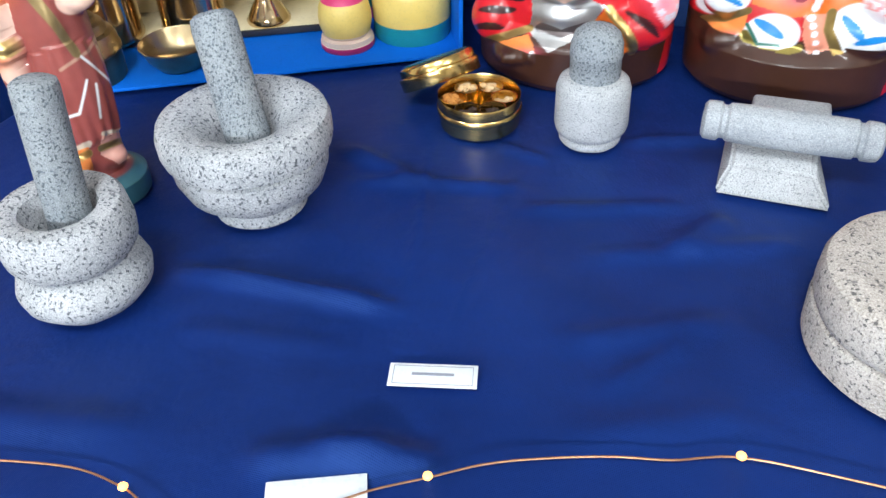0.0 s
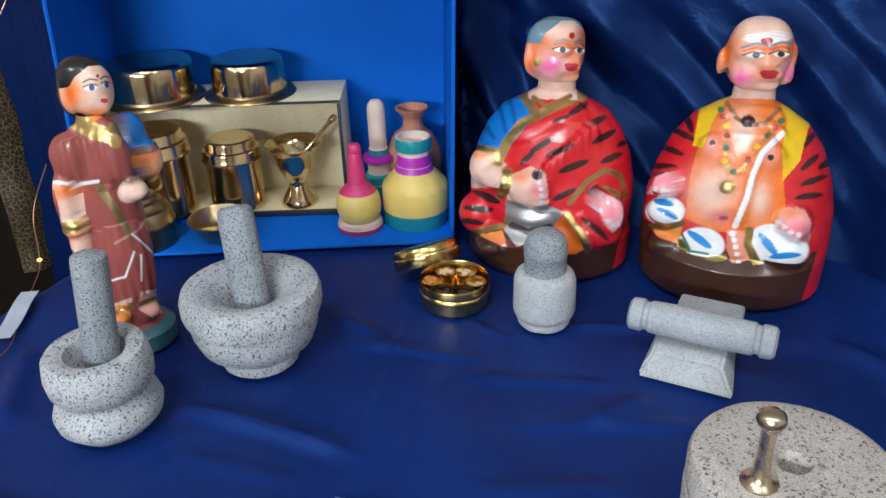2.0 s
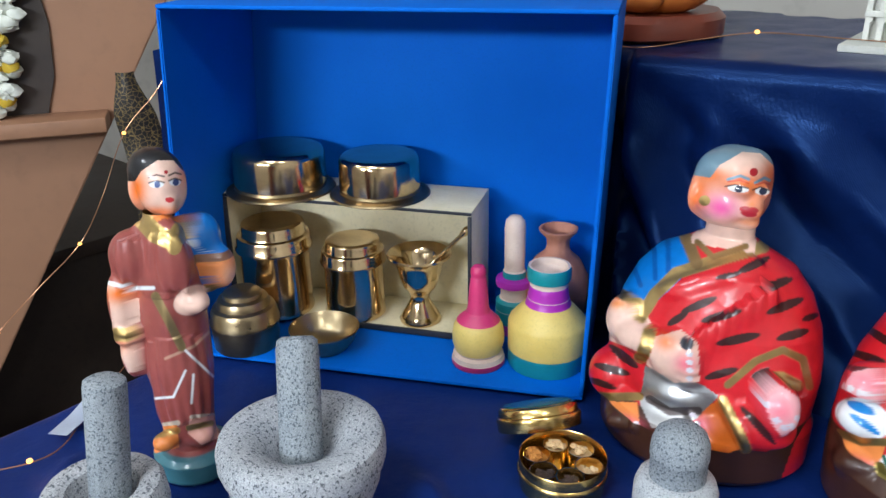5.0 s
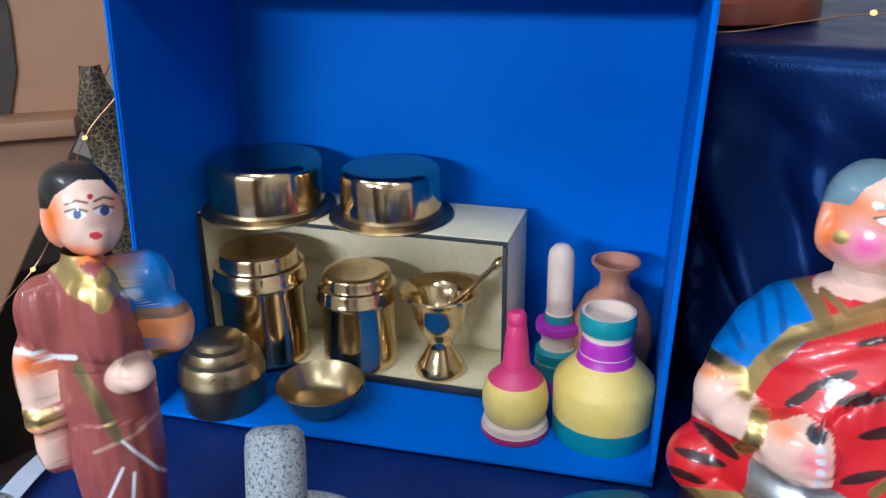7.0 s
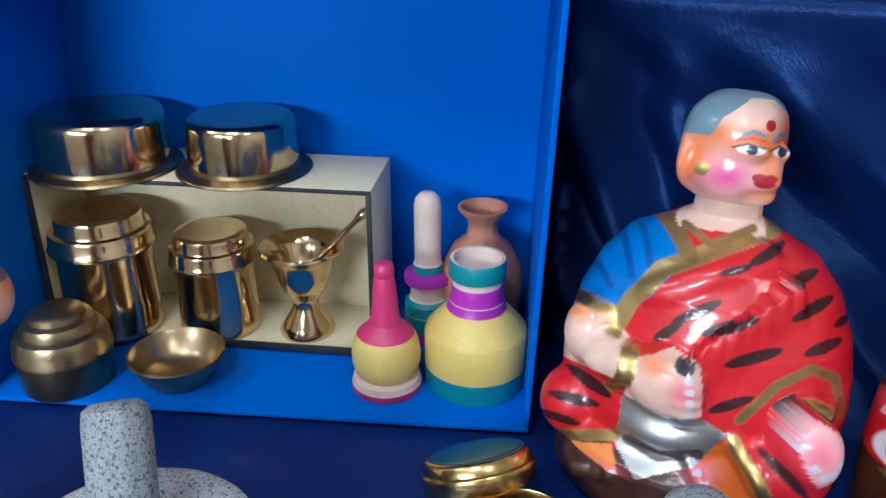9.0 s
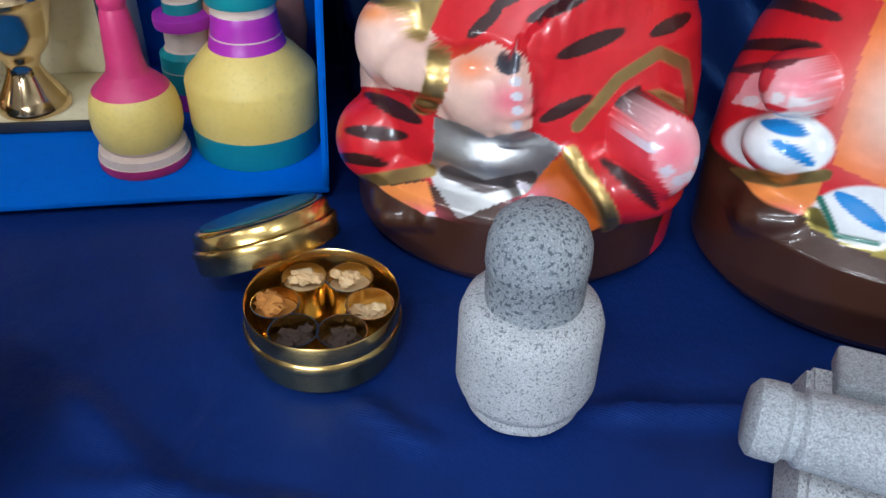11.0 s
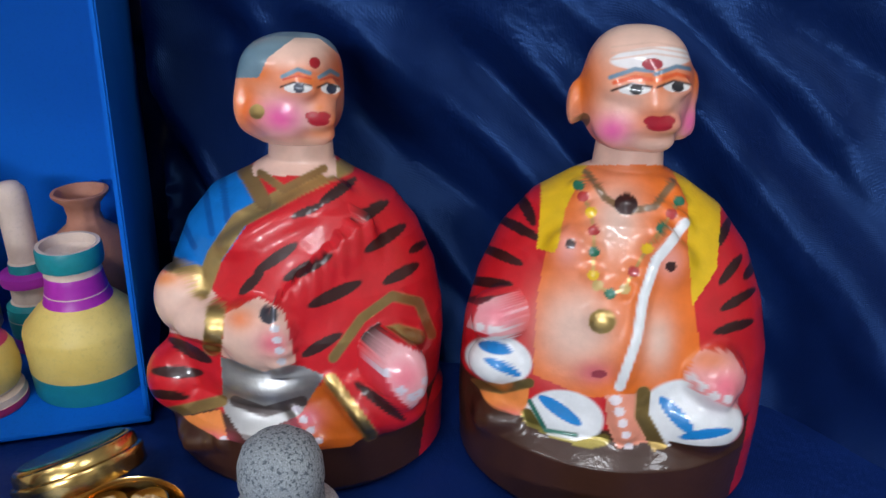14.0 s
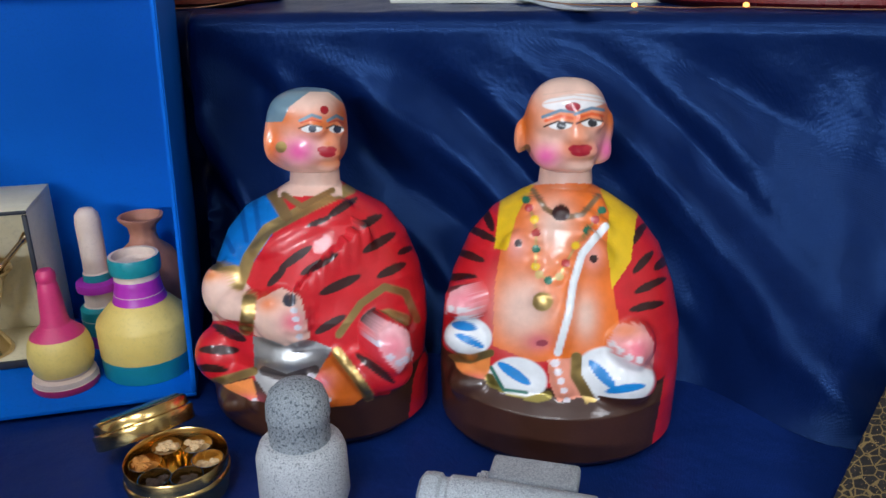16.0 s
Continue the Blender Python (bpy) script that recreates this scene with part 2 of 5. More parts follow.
def lathe(profile, seg=72, bm=None, uneven=0.0, close=True):
    """Turned body from (radius, height[, slot]) rings; slot colours the band above each ring."""
    bm = bm or bmesh.new()
    rings = []
    for row in profile:
        r, z = row[0], row[1]
        if r < 1e-6:
            rings.append([bm.verts.new((0, 0, z))])
            continue
        ring = []
        for i in range(seg):
            a = 2 * math.pi * i / seg
            k = r
            if uneven:
                k += uneven * noise.noise(Vector((math.cos(a) * 2.2, math.sin(a) * 2.2, z * 40)))
            ring.append(bm.verts.new((k * math.cos(a), k * math.sin(a), z)))
        rings.append(ring)
    for row, a, b in zip(profile, rings, rings[1:]):
        slot = row[2] if len(row) > 2 else 0
        for i in range(seg):
            j = (i + 1) % seg
            if len(a) == 1 and len(b) == 1:
                continue
            if len(a) == 1:
                f = bm.faces.new((a[0], b[j], b[i]))
            elif len(b) == 1:
                f = bm.faces.new((a[i], a[j], b[0]))
            else:
                f = bm.faces.new((a[i], a[j], b[j], b[i]))
            f.material_index = slot
    bmesh.ops.recalc_face_normals(bm, faces=bm.faces[:])
    return bm


def box(sx, sy, sz, bevel=0.0, at_=(0, 0, 0), bm=None, seg=2):
    """Box standing on z = at_.z, centred in x and y."""
    b = bmesh.new()
    bmesh.ops.create_cube(b, size=1)
    bmesh.ops.scale(b, vec=(sx, sy, sz), verts=b.verts)
    if bevel:
        bmesh.ops.bevel(b, geom=b.edges[:], offset=bevel, segments=seg, affect="EDGES", profile=0.5)
    bmesh.ops.translate(b, vec=(at_[0], at_[1], at_[2] + sz / 2), verts=b.verts)
    if bm is None:
        return b
    me = bpy.data.meshes.new("tmp")
    b.to_mesh(me)
    b.free()
    bm.from_mesh(me)
    bpy.data.meshes.remove(me)
    return bm


def blob(rx, ry, rz, at_=(0, 0, 0), sub=3, rough=0.0, seed=0):
    b = bmesh.new()
    bmesh.ops.create_icosphere(b, subdivisions=sub, radius=1)
    for v in b.verts:
        k = 1 + rough * noise.noise(v.co * 2.3 + Vector((seed * 7.1, seed * 3.3, 0)))
        v.co = Vector((v.co.x * rx * k + at_[0], v.co.y * ry * k + at_[1], v.co.z * rz * k + at_[2]))
    return b


def tube(points, r, seg=8):
    """A round wire through the points, smoothed."""
    pts = [Vector(p) for p in points]
    fine = []
    for i in range(len(pts) - 1):
        p0, p1, p2, p3 = pts[max(i - 1, 0)], pts[i], pts[i + 1], pts[min(i + 2, len(pts) - 1)]
        for k in range(8):
            t = k / 8
            fine.append(0.5 * ((2 * p1) + (p2 - p0) * t + (2 * p0 - 5 * p1 + 4 * p2 - p3) * t * t + (3 * p1 - p0 - 3 * p2 + p3) * t ** 3))
    fine.append(pts[-1])
    b = bmesh.new()
    rings = []
    for i, p in enumerate(fine):
        d = (fine[min(i + 1, len(fine) - 1)] - fine[max(i - 1, 0)]).normalized()
        s = d.cross(Vector((0.13, 0.2, 0.97))).normalized()
        u = s.cross(d)
        rings.append([b.verts.new(p + r * (math.cos(a) * s + math.sin(a) * u)) for a in (2 * math.pi * k / seg for k in range(seg))])
    for a, c in zip(rings, rings[1:]):
        for k in range(seg):
            b.faces.new((a[k], a[(k + 1) % seg], c[(k + 1) % seg], c[k]))
    b.faces.new(rings[0][::-1])
    b.faces.new(rings[-1])
    return b


def sheet(nx, ny, fn, thick=0.0015):
    """A cloth: a grid shaped by fn(u, v), with thickness."""
    us, vs = np.linspace(0, 1, nx), np.linspace(0, 1, ny)
    co = np.array([fn(u, v) for v in vs for u in us])
    faces = [(j * nx + i, j * nx + i + 1, (j + 1) * nx + i + 1, (j + 1) * nx + i) for j in range(ny - 1) for i in range(nx - 1)]
    me = bpy.data.meshes.new("sheet")
    me.from_pydata(co.tolist(), [], faces)
    b = bmesh.new()
    b.from_mesh(me)
    bpy.data.meshes.remove(me)
    if thick:
        bmesh.ops.solidify(b, geom=b.faces[:], thickness=thick)
    return b


def extrude_outline(outline, depth, bevel=0.0):
    """A flat board: outline in (x, z), thickness along +y."""
    b = bmesh.new()
    f = b.faces.new([b.verts.new((x, 0, z)) for x, z in outline])
    r = bmesh.ops.extrude_face_region(b, geom=[f])
    bmesh.ops.translate(b, vec=(0, depth, 0), verts=[v for v in r["geom"] if isinstance(v, bmesh.types.BMVert)])
    bmesh.ops.recalc_face_normals(b, faces=b.faces[:])
    if bevel:
        bmesh.ops.bevel(b, geom=b.edges[:], offset=bevel, segments=2, affect="EDGES")
    return b


def joined(*parts_):
    b = bmesh.new()
    for p in parts_:
        me = bpy.data.meshes.new("tmp")
        p.to_mesh(me)
        p.free()
        b.from_mesh(me)
        bpy.data.meshes.remove(me)
    return b


# ---- the room and the display stand ----
def slab_piece(name, sx, sy, sz, at_, mat, label):
    return tagged(part(name, box(sx, sy, sz, 0, at_), mat), label, name.split("_")[0], kind="structure")


slab_piece("floor", 5.2, 5.2, 0.1, (0.3, 0.6, -0.85), FLOOR, "dark tiled floor of the room")
slab_piece("ceiling", 5.2, 5.2, 0.1, (0.3, 0.6, 1.96), CEILING, "plain white painted ceiling")
slab_piece("wall_north", 5.2, 0.1, 2.71, (0.3, 2.85, -0.75), WALL, "plain painted wall behind the stand")
slab_piece("wall_south", 5.2, 0.1, 2.71, (0.3, -1.95, -0.75), WALL, "plain painted wall of the room")
slab_piece("wall_west", 0.1, 4.7, 2.71, (-2.25, 0.45, -0.75), WALL, "plain painted wall of the room")
slab_piece("wall_east", 0.1, 4.7, 2.71, (2.85, 0.45, -0.75), WALL, "plain painted wall of the room")

for lx, ly, w in ((0.60, -0.25, 0.64), (-0.75, -0.6, 0.55), (1.9, 0.0, 0.55)):
    fix = thing("ceiling_light", "white rectangular ceiling light panel", "ceiling light", pose(lx, ly, 1.96), "ceiling lights")
    part("frame", box(w, 0.35, 0.03, 0.006, (0, 0, -0.03)), CEILING, fix)
    part("diffuser", box(w - 0.04, 0.31, 0.006, 0.002, (0, 0, -0.036)), LAMP_FACE, fix)

tube_fix = thing("tube_light", "white fluorescent tube light fixed on the wall", "tube light", pose(0.55, -1.90, 1.00))
part("housing", box(1.26, 0.045, 0.06, 0.006, (0, 0.0225, -0.03)), CEILING, tube_fix)
part("tube", lathe([(0, -0.60), (0.013, -0.60), (0.014, -0.59), (0.014, 0.59), (0.013, 0.60), (0, 0.60)], 20), LAMP_FACE, tube_fix, "", pose(0, 0.062, 0, 0, 90, 0))

TIER_Z = 0.308


def tier_y(x):
    """Front edge of the upper tier."""
    return 1.282 + 0.19 * (min(x, 0.60) - 0.26)


table = thing("display_table", "wooden display table hidden under navy satin", "table")
part("tabletop", box(1.32, 1.36, 0.03, 0.004, (0.64, 1.24, -0.044)), DARK_WOOD, table)
for x, y in ((0.02, 0.6), (1.25, 0.6), (0.02, 1.8), (1.25, 1.8)):
    part("leg", box(0.05, 0.05, 0.706, 0.004, (x, y, -0.75)), DARK_WOOD, table)


def smooth(a, b, x):
    t = min(1, max(0, (x - a) / (b - a)))
    return t * t * (3 - 2 * t)


def crease(x, y, x0, y0, x1, y1, w):
    """Height of one soft fold along a line, fading at its ends."""
    dx, dy = x1 - x0, y1 - y0
    ln = math.hypot(dx, dy)
    t = ((x - x0) * dx + (y - y0) * dy) / ln / ln
    d = ((x - x0) * dy - (y - y0) * dx) / ln
    return math.exp(-(d / w) ** 2) * smooth(-0.05, 0.25, t) * (1 - smooth(0.75, 1.05, t))


FOLDS = ((0.220, 0.750, 0.401, 0.760, 0.007, 0.0042), (0.341, 0.974, 0.401, 0.762, 0.004, 0.0016), (0.389, 0.634, 0.470, 0.654, 0.01, 0.003), (0.557, 0.871, 0.600, 0.922, 0.012, 0.003), (0.537, 0.728, 0.585, 0.792, 0.007, 0.0016),
         (0.355, 0.618, 0.445, 0.652, 0.012, 0.004), (0.50, 0.760, 0.61, 0.815, 0.010, 0.0018), (0.44, 0.890, 0.57, 0.930, 0.007, 0.0022),
         (0.50, 0.848, 0.66, 0.910, 0.009, 0.0018), (0.27, 0.935, 0.36, 0.900, 0.008, 0.0025), (0.30, 0.890, 0.45, 0.920, 0.006, 0.0020), (0.50, 1.005, 0.60, 1.040, 0.005, 0.0030),
         (0.02, 0.760, 0.10, 0.660, 0.012, 0.003), (0.74, 1.080, 0.86, 0.980, 0.010, 0.004), (0.40, 0.975, 0.45, 0.960, 0.005, 0.0020), (0.62, 0.600, 0.72, 0.650, 0.012, 0.003),
         (0.10, 0.580, 0.30, 0.620, 0.015, 0.003), (0.437, 0.730, 0.430, 0.960, 0.004, 0.0012), (0.255, 0.700, 0.385, 0.715, 0.010, 0.0014), (0.52, 0.690, 0.63, 0.740, 0.012, 0.0014))


def cloth_z(x, y):
    z = 0.0022 * noise.noise(Vector((x * 7, y * 9, 0.3))) + 0.0011 * noise.noise(Vector((x * 16 + y * 9, y * 30, 1.7))) - 0.0030
    for x0, y0, x1, y1, w, h in FOLDS:
        z += 2.4 * h * crease(x, y, x0, y0, x1, y1, w)
    return z


def table_cloth(u, v):
    """Flat on the table, falling over its left, right and front edges."""
    x, y = -0.42 + u * 2.12, 0.22 + v * 1.38
    left, front, right = -0.045 - x, 0.555 - y, x - 1.30
    z = cloth_z(x, y)
    if left > 0:
        x, z = -0.045 - 0.045 * (1 - math.exp(-left / 0.03)) - 0.02 * math.sin(y * 45) * smooth(0, 0.2, left), z - max(0, left - 0.012)
    if right > 0:
        x, z = 1.30 + 0.02 * (1 - math.exp(-right / 0.02)), z - right
    if front > 0:
        y, z = 0.555 - 0.02 * (1 - math.exp(-front / 0.02)) - 0.012 * math.sin(x * 40) * smooth(0, 0.2, front), z - front
    return x, y, z


tagged(part("table_cloth", sheet(400, 290, table_cloth, 0.001), NAVY, angle=80), "creased navy blue satin cloth over the display table", "tablecloth")

tier = thing("display_tier", "raised display step hidden under navy satin", "display step")
part("platform", extrude_outline([(-0.24, 0), (1.26, 0), (1.26, 0.282), (-0.24, 0.282)], 0.45, 0.003), DARK_WOOD, tier,
     at_=pose(0.247, 1.365, 0.002, 0, 0, 7.0))

def drape(u, v):
    """The cloth over the tier: v runs from the back of its top down and out over the table."""
    x = -0.02 + u * 1.42
    beside = min(1.295, 1.125 + (0.338 - x) / 0.083 * 0.158) if x < 0.345 else 0.0
    ye = max(tier_y(x), beside + 0.014)
    if v < 0.30:
        y = ye + 0.40 * (1 - v / 0.30)
        return x, y, TIER_Z + 0.002 * noise.noise(Vector((x * 12, y * 12, 4))) + 0.0025 * noise.noise(Vector((x * 30, y * 22, 2)))
    t = (v - 0.30) / 0.70
    s = x - 0.247
    out = 1.262 - 0.07 * smooth(0.48, 0.60, s)
    y = ye - 0.012 * smooth(0, 0.05, t) - (ye - out) * t ** 2.3
    fall = smooth(0.03, 0.30, t) * (1 - 0.75 * smooth(0.82, 1.0, t))
    # pleats gathered at the left run down and to the right; long shallow swags further right
    q = s - 0.16 * t * t
    f = 0.017 * math.sin(q * 62 + 2.2 * math.sin(q * 9) + 0.8 * t) * (1 - smooth(0.02, 0.30, q)) * smooth(0.0, 0.35, t)
    d = s * 0.80 - t * 0.26
    f += 0.034 * noise.noise(Vector((d * 11, (s * 0.5 + t * 0.4) * 2.0, 7.7))) * smooth(-0.05, 0.2, s)
    f += 0.018 * noise.noise(Vector((d * 26, (s * 0.5 + t * 0.4) * 3.0, 2.2)))
    f += 0.004 * noise.noise(Vector((s * 34, t * 5, 1.1)))
    z = TIER_Z * (1 - t) if t > 0.05 else TIER_Z - 0.0144 * (t / 0.05) ** 2
    y -= f * fall
    y = max(y, beside)
    return x, y, max(z, -0.006) - 0.004 * smooth(0.9, 1, t)


tagged(part("drape_cloth", sheet(250, 150, drape, 0.001), NAVY_SHADED, angle=85), "navy satin drape hanging in folds over the upper step", "drape")

# cloth panel and brocade border hanging left of the box
def side_panel(u, v):
    t = 1 - v
    edge = Vector((-0.386, 1.105, 0)).lerp(Vector((-0.375, 1.112, 0)), smooth(0.5, 1, t))
    a = edge.lerp(Vector((-0.160, 1.130, 0)), u)
    bulge = 0.010 * math.sin(u * 14 + t * 2) + 0.006 * math.sin(u * 27 + 3 * t)
    top = 0.275 + 0.10 * u
    return a.x - 0.6 * bulge, a.y - 0.5 * bulge, -0.60 + (0.60 + top) * t


tagged(part("side_drape", sheet(60, 70, side_panel, 0.001), NAVY_SHADED, angle=85), "navy satin cloth hanging beside the open box", "drape")


def border(u, v):
    w = 0.011 + 0.017 * smooth(0, 0.16, v) - 0.006 * smooth(0.5, 1.0, v)
    along_ = (u - 0.5) * 2 * w + 0.006 * math.sin(v * 3.4) - 0.010 * (1 - smooth(0, 0.4, v))
    puff = 0.008 * math.cos((u - 0.5) * 3.0) + 0.003 * math.sin(v * 19)
    return -0.401 + 0.56 * along_ + 0.8 * puff, 1.082 + 0.83 * along_ - 0.55 * puff, 0.248 - 0.42 * v


tagged(part("brocade_border", sheet(24, 60, border, 0.0015), BROCADE, angle=85), "black and gold brocade cloth border hanging in a strip", "cloth border")


def right_border(u, v):
    p = Vector((0.805, 1.03, 0)).lerp(Vector((0.965, 1.33, 0)), v)
    d = Vector((0.85, -0.45, 0)) * u * 0.13
    return p.x + d.x, p.y + d.y, 0.012 + 0.175 * v + 0.010 * math.sin(u * 6 + v * 4) * u


tagged(part("brocade_cloth", sheet(30, 40, right_border, 0.0015), BROCADE, angle=85), "folded black and gold brocade cloth on the table", "cloth")

# brown board with a shelf and a flower garland
BOARD_AT = pose(-0.62, 1.145, 0.013, 0, 0, 58.2)
stand = thing("wooden_stand", "brown laminate stand with a slanted side and small shelf", "wooden stand", BOARD_AT)
part("panel", extrude_outline([(-0.62, -0.74), (-0.51, -0.74), (0.145, 0.36), (0.26, 0.56), (0.26, 1.1), (-0.62, 1.1)], 0.02, 0.002), BOARD, stand)
# flat dark sheet on the panel; its colour stands for shade in a recess
part("niche_shade", extrude_outline([(-0.33, 0.13), (-0.095, 0.13), (-0.072, 0.20), (-0.066, 0.28), (-0.075, 0.36), (-0.12, 0.46), (-0.33, 0.48)], 0.004), DARK_WOOD, stand,
     "dark arched sheet, a recess's shade put into its colour", pose(0, -0.005, 0))
part("shelf", box(0.36, 0.068, 0.024, 0.003, (-0.18, -0.036, 0.118)), BOARD, stand)
garland = thing("flower_garland", "garland of white jasmine buds with yellow petals", "garland", BOARD_AT)
rnd = random.Random(5)
for k in range(80):
    t = k / 79
    gx = -0.155 + 0.075 * smooth(0, 0.9, 1 - t) * 0.8 + rnd.uniform(-0.022, 0.022)
    gz = 0.47 - 0.315 * t + rnd.uniform(-0.005, 0.005)
    yel = rnd.random() < 0.25
    part("petal" if yel else "bud", blob(0.014, 0.011, 0.010, (gx, -0.022 + rnd.uniform(-0.012, 0.006), gz), 2, 0.6, k), PETAL_Y if yel else PETAL, garland)
cab = thing("dark_cabinet", "low dark brown wooden cabinet behind the display", "cabinet", pose(-1.30, 0.75, -0.75))
part("body", box(0.80, 1.5, 0.56, 0.004), DARK_WOOD, cab)
part("top_board", box(0.84, 1.54, 0.03, 0.004, (0, 0, 0.56)), DARK_WOOD, cab)
tagged(part("side_board", box(0.5, 0.9, 0.25, 0.004, (-0.62, 1.15, -0.75)), DARK_WOOD), "dark wooden plank on the floor under the stand", "plank")

# ---- the open blue box ----
BOX_M = pose(0.1415, 1.0231, 0.0015, 0, 0, 27.9)
D, H, T = 0.190, 0.369, 0.004
LEFT, RIGHT, LEFT_TOP, RIGHT_TOP = -0.225, 0.2035, -0.2045, 0.2140
blue_box = thing("open_box", "bright blue cardboard box standing on its side, open", "box", BOX_M)


def leaning(a, b):
    """Outline of an upright panel between two x places at the foot, leaning as the box does."""
    c, d = a + (LEFT_TOP - LEFT if a < 0 else RIGHT_TOP - RIGHT), b + (LEFT_TOP - LEFT if b < 0 else RIGHT_TOP - RIGHT)
    return [(a, T), (b, T), (d, H - T), (c, H - T)]


part("back", extrude_outline(leaning(LEFT + T, RIGHT - T), T, 0.0006), BOX_BLUE, blue_box, "", pose(0, D - T, 0))
part("bottom", box(RIGHT - LEFT, D, T, 0.0012, ((RIGHT + LEFT) / 2, D / 2, 0)), BOX_BLUE, blue_box)
part("top", box(RIGHT_TOP - LEFT_TOP, D, T, 0.0012, ((RIGHT_TOP + LEFT_TOP) / 2, D / 2, H - T)), BOX_BLUE, blue_box)
part("side", extrude_outline(leaning(LEFT, LEFT + T), D, 0.0012), BOX_BLUE, blue_box)
part("side", extrude_outline(leaning(RIGHT - T, RIGHT), D, 0.0012), BOX_BLUE, blue_box)

CREAM_M = pose(0.0370, 1.0705, 0.0065, 0, 0, 26.2)
CW, CD, CH = 0.290, 0.082, 0.1505
cream = thing("cream_box", "cream fabric-textured gift box on its side, open front", "box", CREAM_M)
part("back", box(CW - 0.008, 0.004, CH - 0.008, 0.0006, (0, CD - 0.002, 0.004)), CREAM, cream)
part("bottom", box(CW, CD, 0.004, 0.0008, (0, CD / 2, 0)), CREAM, cream)
part("top", box(CW, CD, 0.004, 0.0008, (0, CD / 2, CH - 0.004)), CREAM, cream)
for sx in (-1, 1):
    part("side", box(0.004, CD, CH - 0.008, 0.0008, (sx * (CW / 2 - 0.002), CD / 2, 0.004)), CREAM, cream)
part("edge_trim", joined(box(CW, 0.003, 0.007, 0.0006, (0, -0.0016, 0)), box(0.006, 0.003, CH - 0.012, 0.0006, (-CW / 2 + 0.003, -0.0016, 0.0075)),
     box(0.004, 0.003, CH - 0.012, 0.0006, (CW / 2 - 0.002, -0.0016, 0.0075)), box(CW, 0.003, 0.003, 0.0006, (0, -0.0016, CH - 0.0035))), BOX_LINING, cream, "dark rim of the open side")


# ---- brass vessels ----
def canister(x, y, z, r, h, label):
    c = thing("brass_canister", label, "canister", pose(x, y, z), "brass canisters")
    part("body", lathe([(0, 0), (r * 0.90, 0), (r * 0.96, 0.002), (r * 0.97, 0.005), (r * 0.94, 0.008), (r * 0.94, h * 0.68), (r * 0.95, h * 0.695), (0, h * 0.695)]), BRASS, c)
    part("lid", lathe([(r * 0.96, h * 0.69), (r * 1.03, h * 0.70), (r * 1.05, h * 0.72), (r * 1.03, h * 0.745), (r * 1.0, h * 0.76), (r * 1.0, h * 0.83), (r * 0.97, h * 0.855),
                       (r * 0.88, h * 0.865), (r * 0.86, h * 0.88), (r * 0.86, h * 0.945), (r * 0.83, h * 0.975), (r * 0.74, h * 0.99), (r * 0.66, h * 0.985), (0, h * 0.982)]), BRASS, c)
    return c


FZ = 0.0050
canister(-0.0560, 1.0440, FZ + 0.006, 0.0425, 0.112, "large polished brass canister with stepped lid, in box")
canister(0.0225, 1.0950, FZ + 0.006, 0.0365, 0.094, "smaller polished brass canister with stepped lid, in box")

goblet = thing("brass_mortar", "polished brass goblet-shaped mortar with its pestle", "mortar", pose(0.0940, 1.1300, FZ + 0.006))
part("cup", lathe([(0, 0), (0.0235, 0), (0.024, 0.003), (0.020, 0.010), (0.012, 0.024), (0.0105, 0.030), (0.013, 0.036), (0.019, 0.043), (0.0235, 0.056), (0.027, 0.070), (0.034, 0.079),
                   (0.0365, 0.081), (0.0355, 0.083), (0.030, 0.079), (0.025, 0.070), (0.020, 0.054), (0.010, 0.045), (0, 0.043)]), BRASS, goblet)
part("pestle", lathe([(0, 0), (0.004, 0.001), (0.0042, 0.02), (0.0028, 0.03), (0.0026, 0.075), (0.004, 0.079), (0.0048, 0.084), (0.003, 0.089), (0, 0.090)], 24), BRASS, goblet, "",
     pose(-0.005, -0.004, 0.049, 0, 45, 41))

tin = thing("brass_tin", "small dull brass tin with a domed lid", "tin", pose(-0.0215, 0.9715, FZ))
part("body", lathe([(0, 0), (0.034, 0), (0.0355, 0.002), (0.0365, 0.028), (0, 0.028)]), BRASS_DARK, tin)
part("lid", lathe([(0.0365, 0.028), (0.0378, 0.029), (0.0378, 0.032), (0.0368, 0.034), (0.0362, 0.041), (0.0335, 0.047), (0.0290, 0.0490), (0.0285, 0.0525), (0.0265, 0.0570), (0.0215, 0.0590), (0.0205, 0.0630), (0.0170, 0.0655), (0, 0.0662)]), BRASS_DULL, tin)

tagged(part("brass_bowl", lathe([(0, 0), (0.020, 0), (0.024, 0.002), (0.032, 0.012), (0.037, 0.024), (0.0385, 0.026), (0.037, 0.0268), (0.034, 0.022), (0.028, 0.010), (0.021, 0.004), (0, 0.0035)]),
            BRASS_DULL, at_=pose(0.0535, 1.0205, FZ)), "small shallow brass bowl, slightly worn", "bowl")

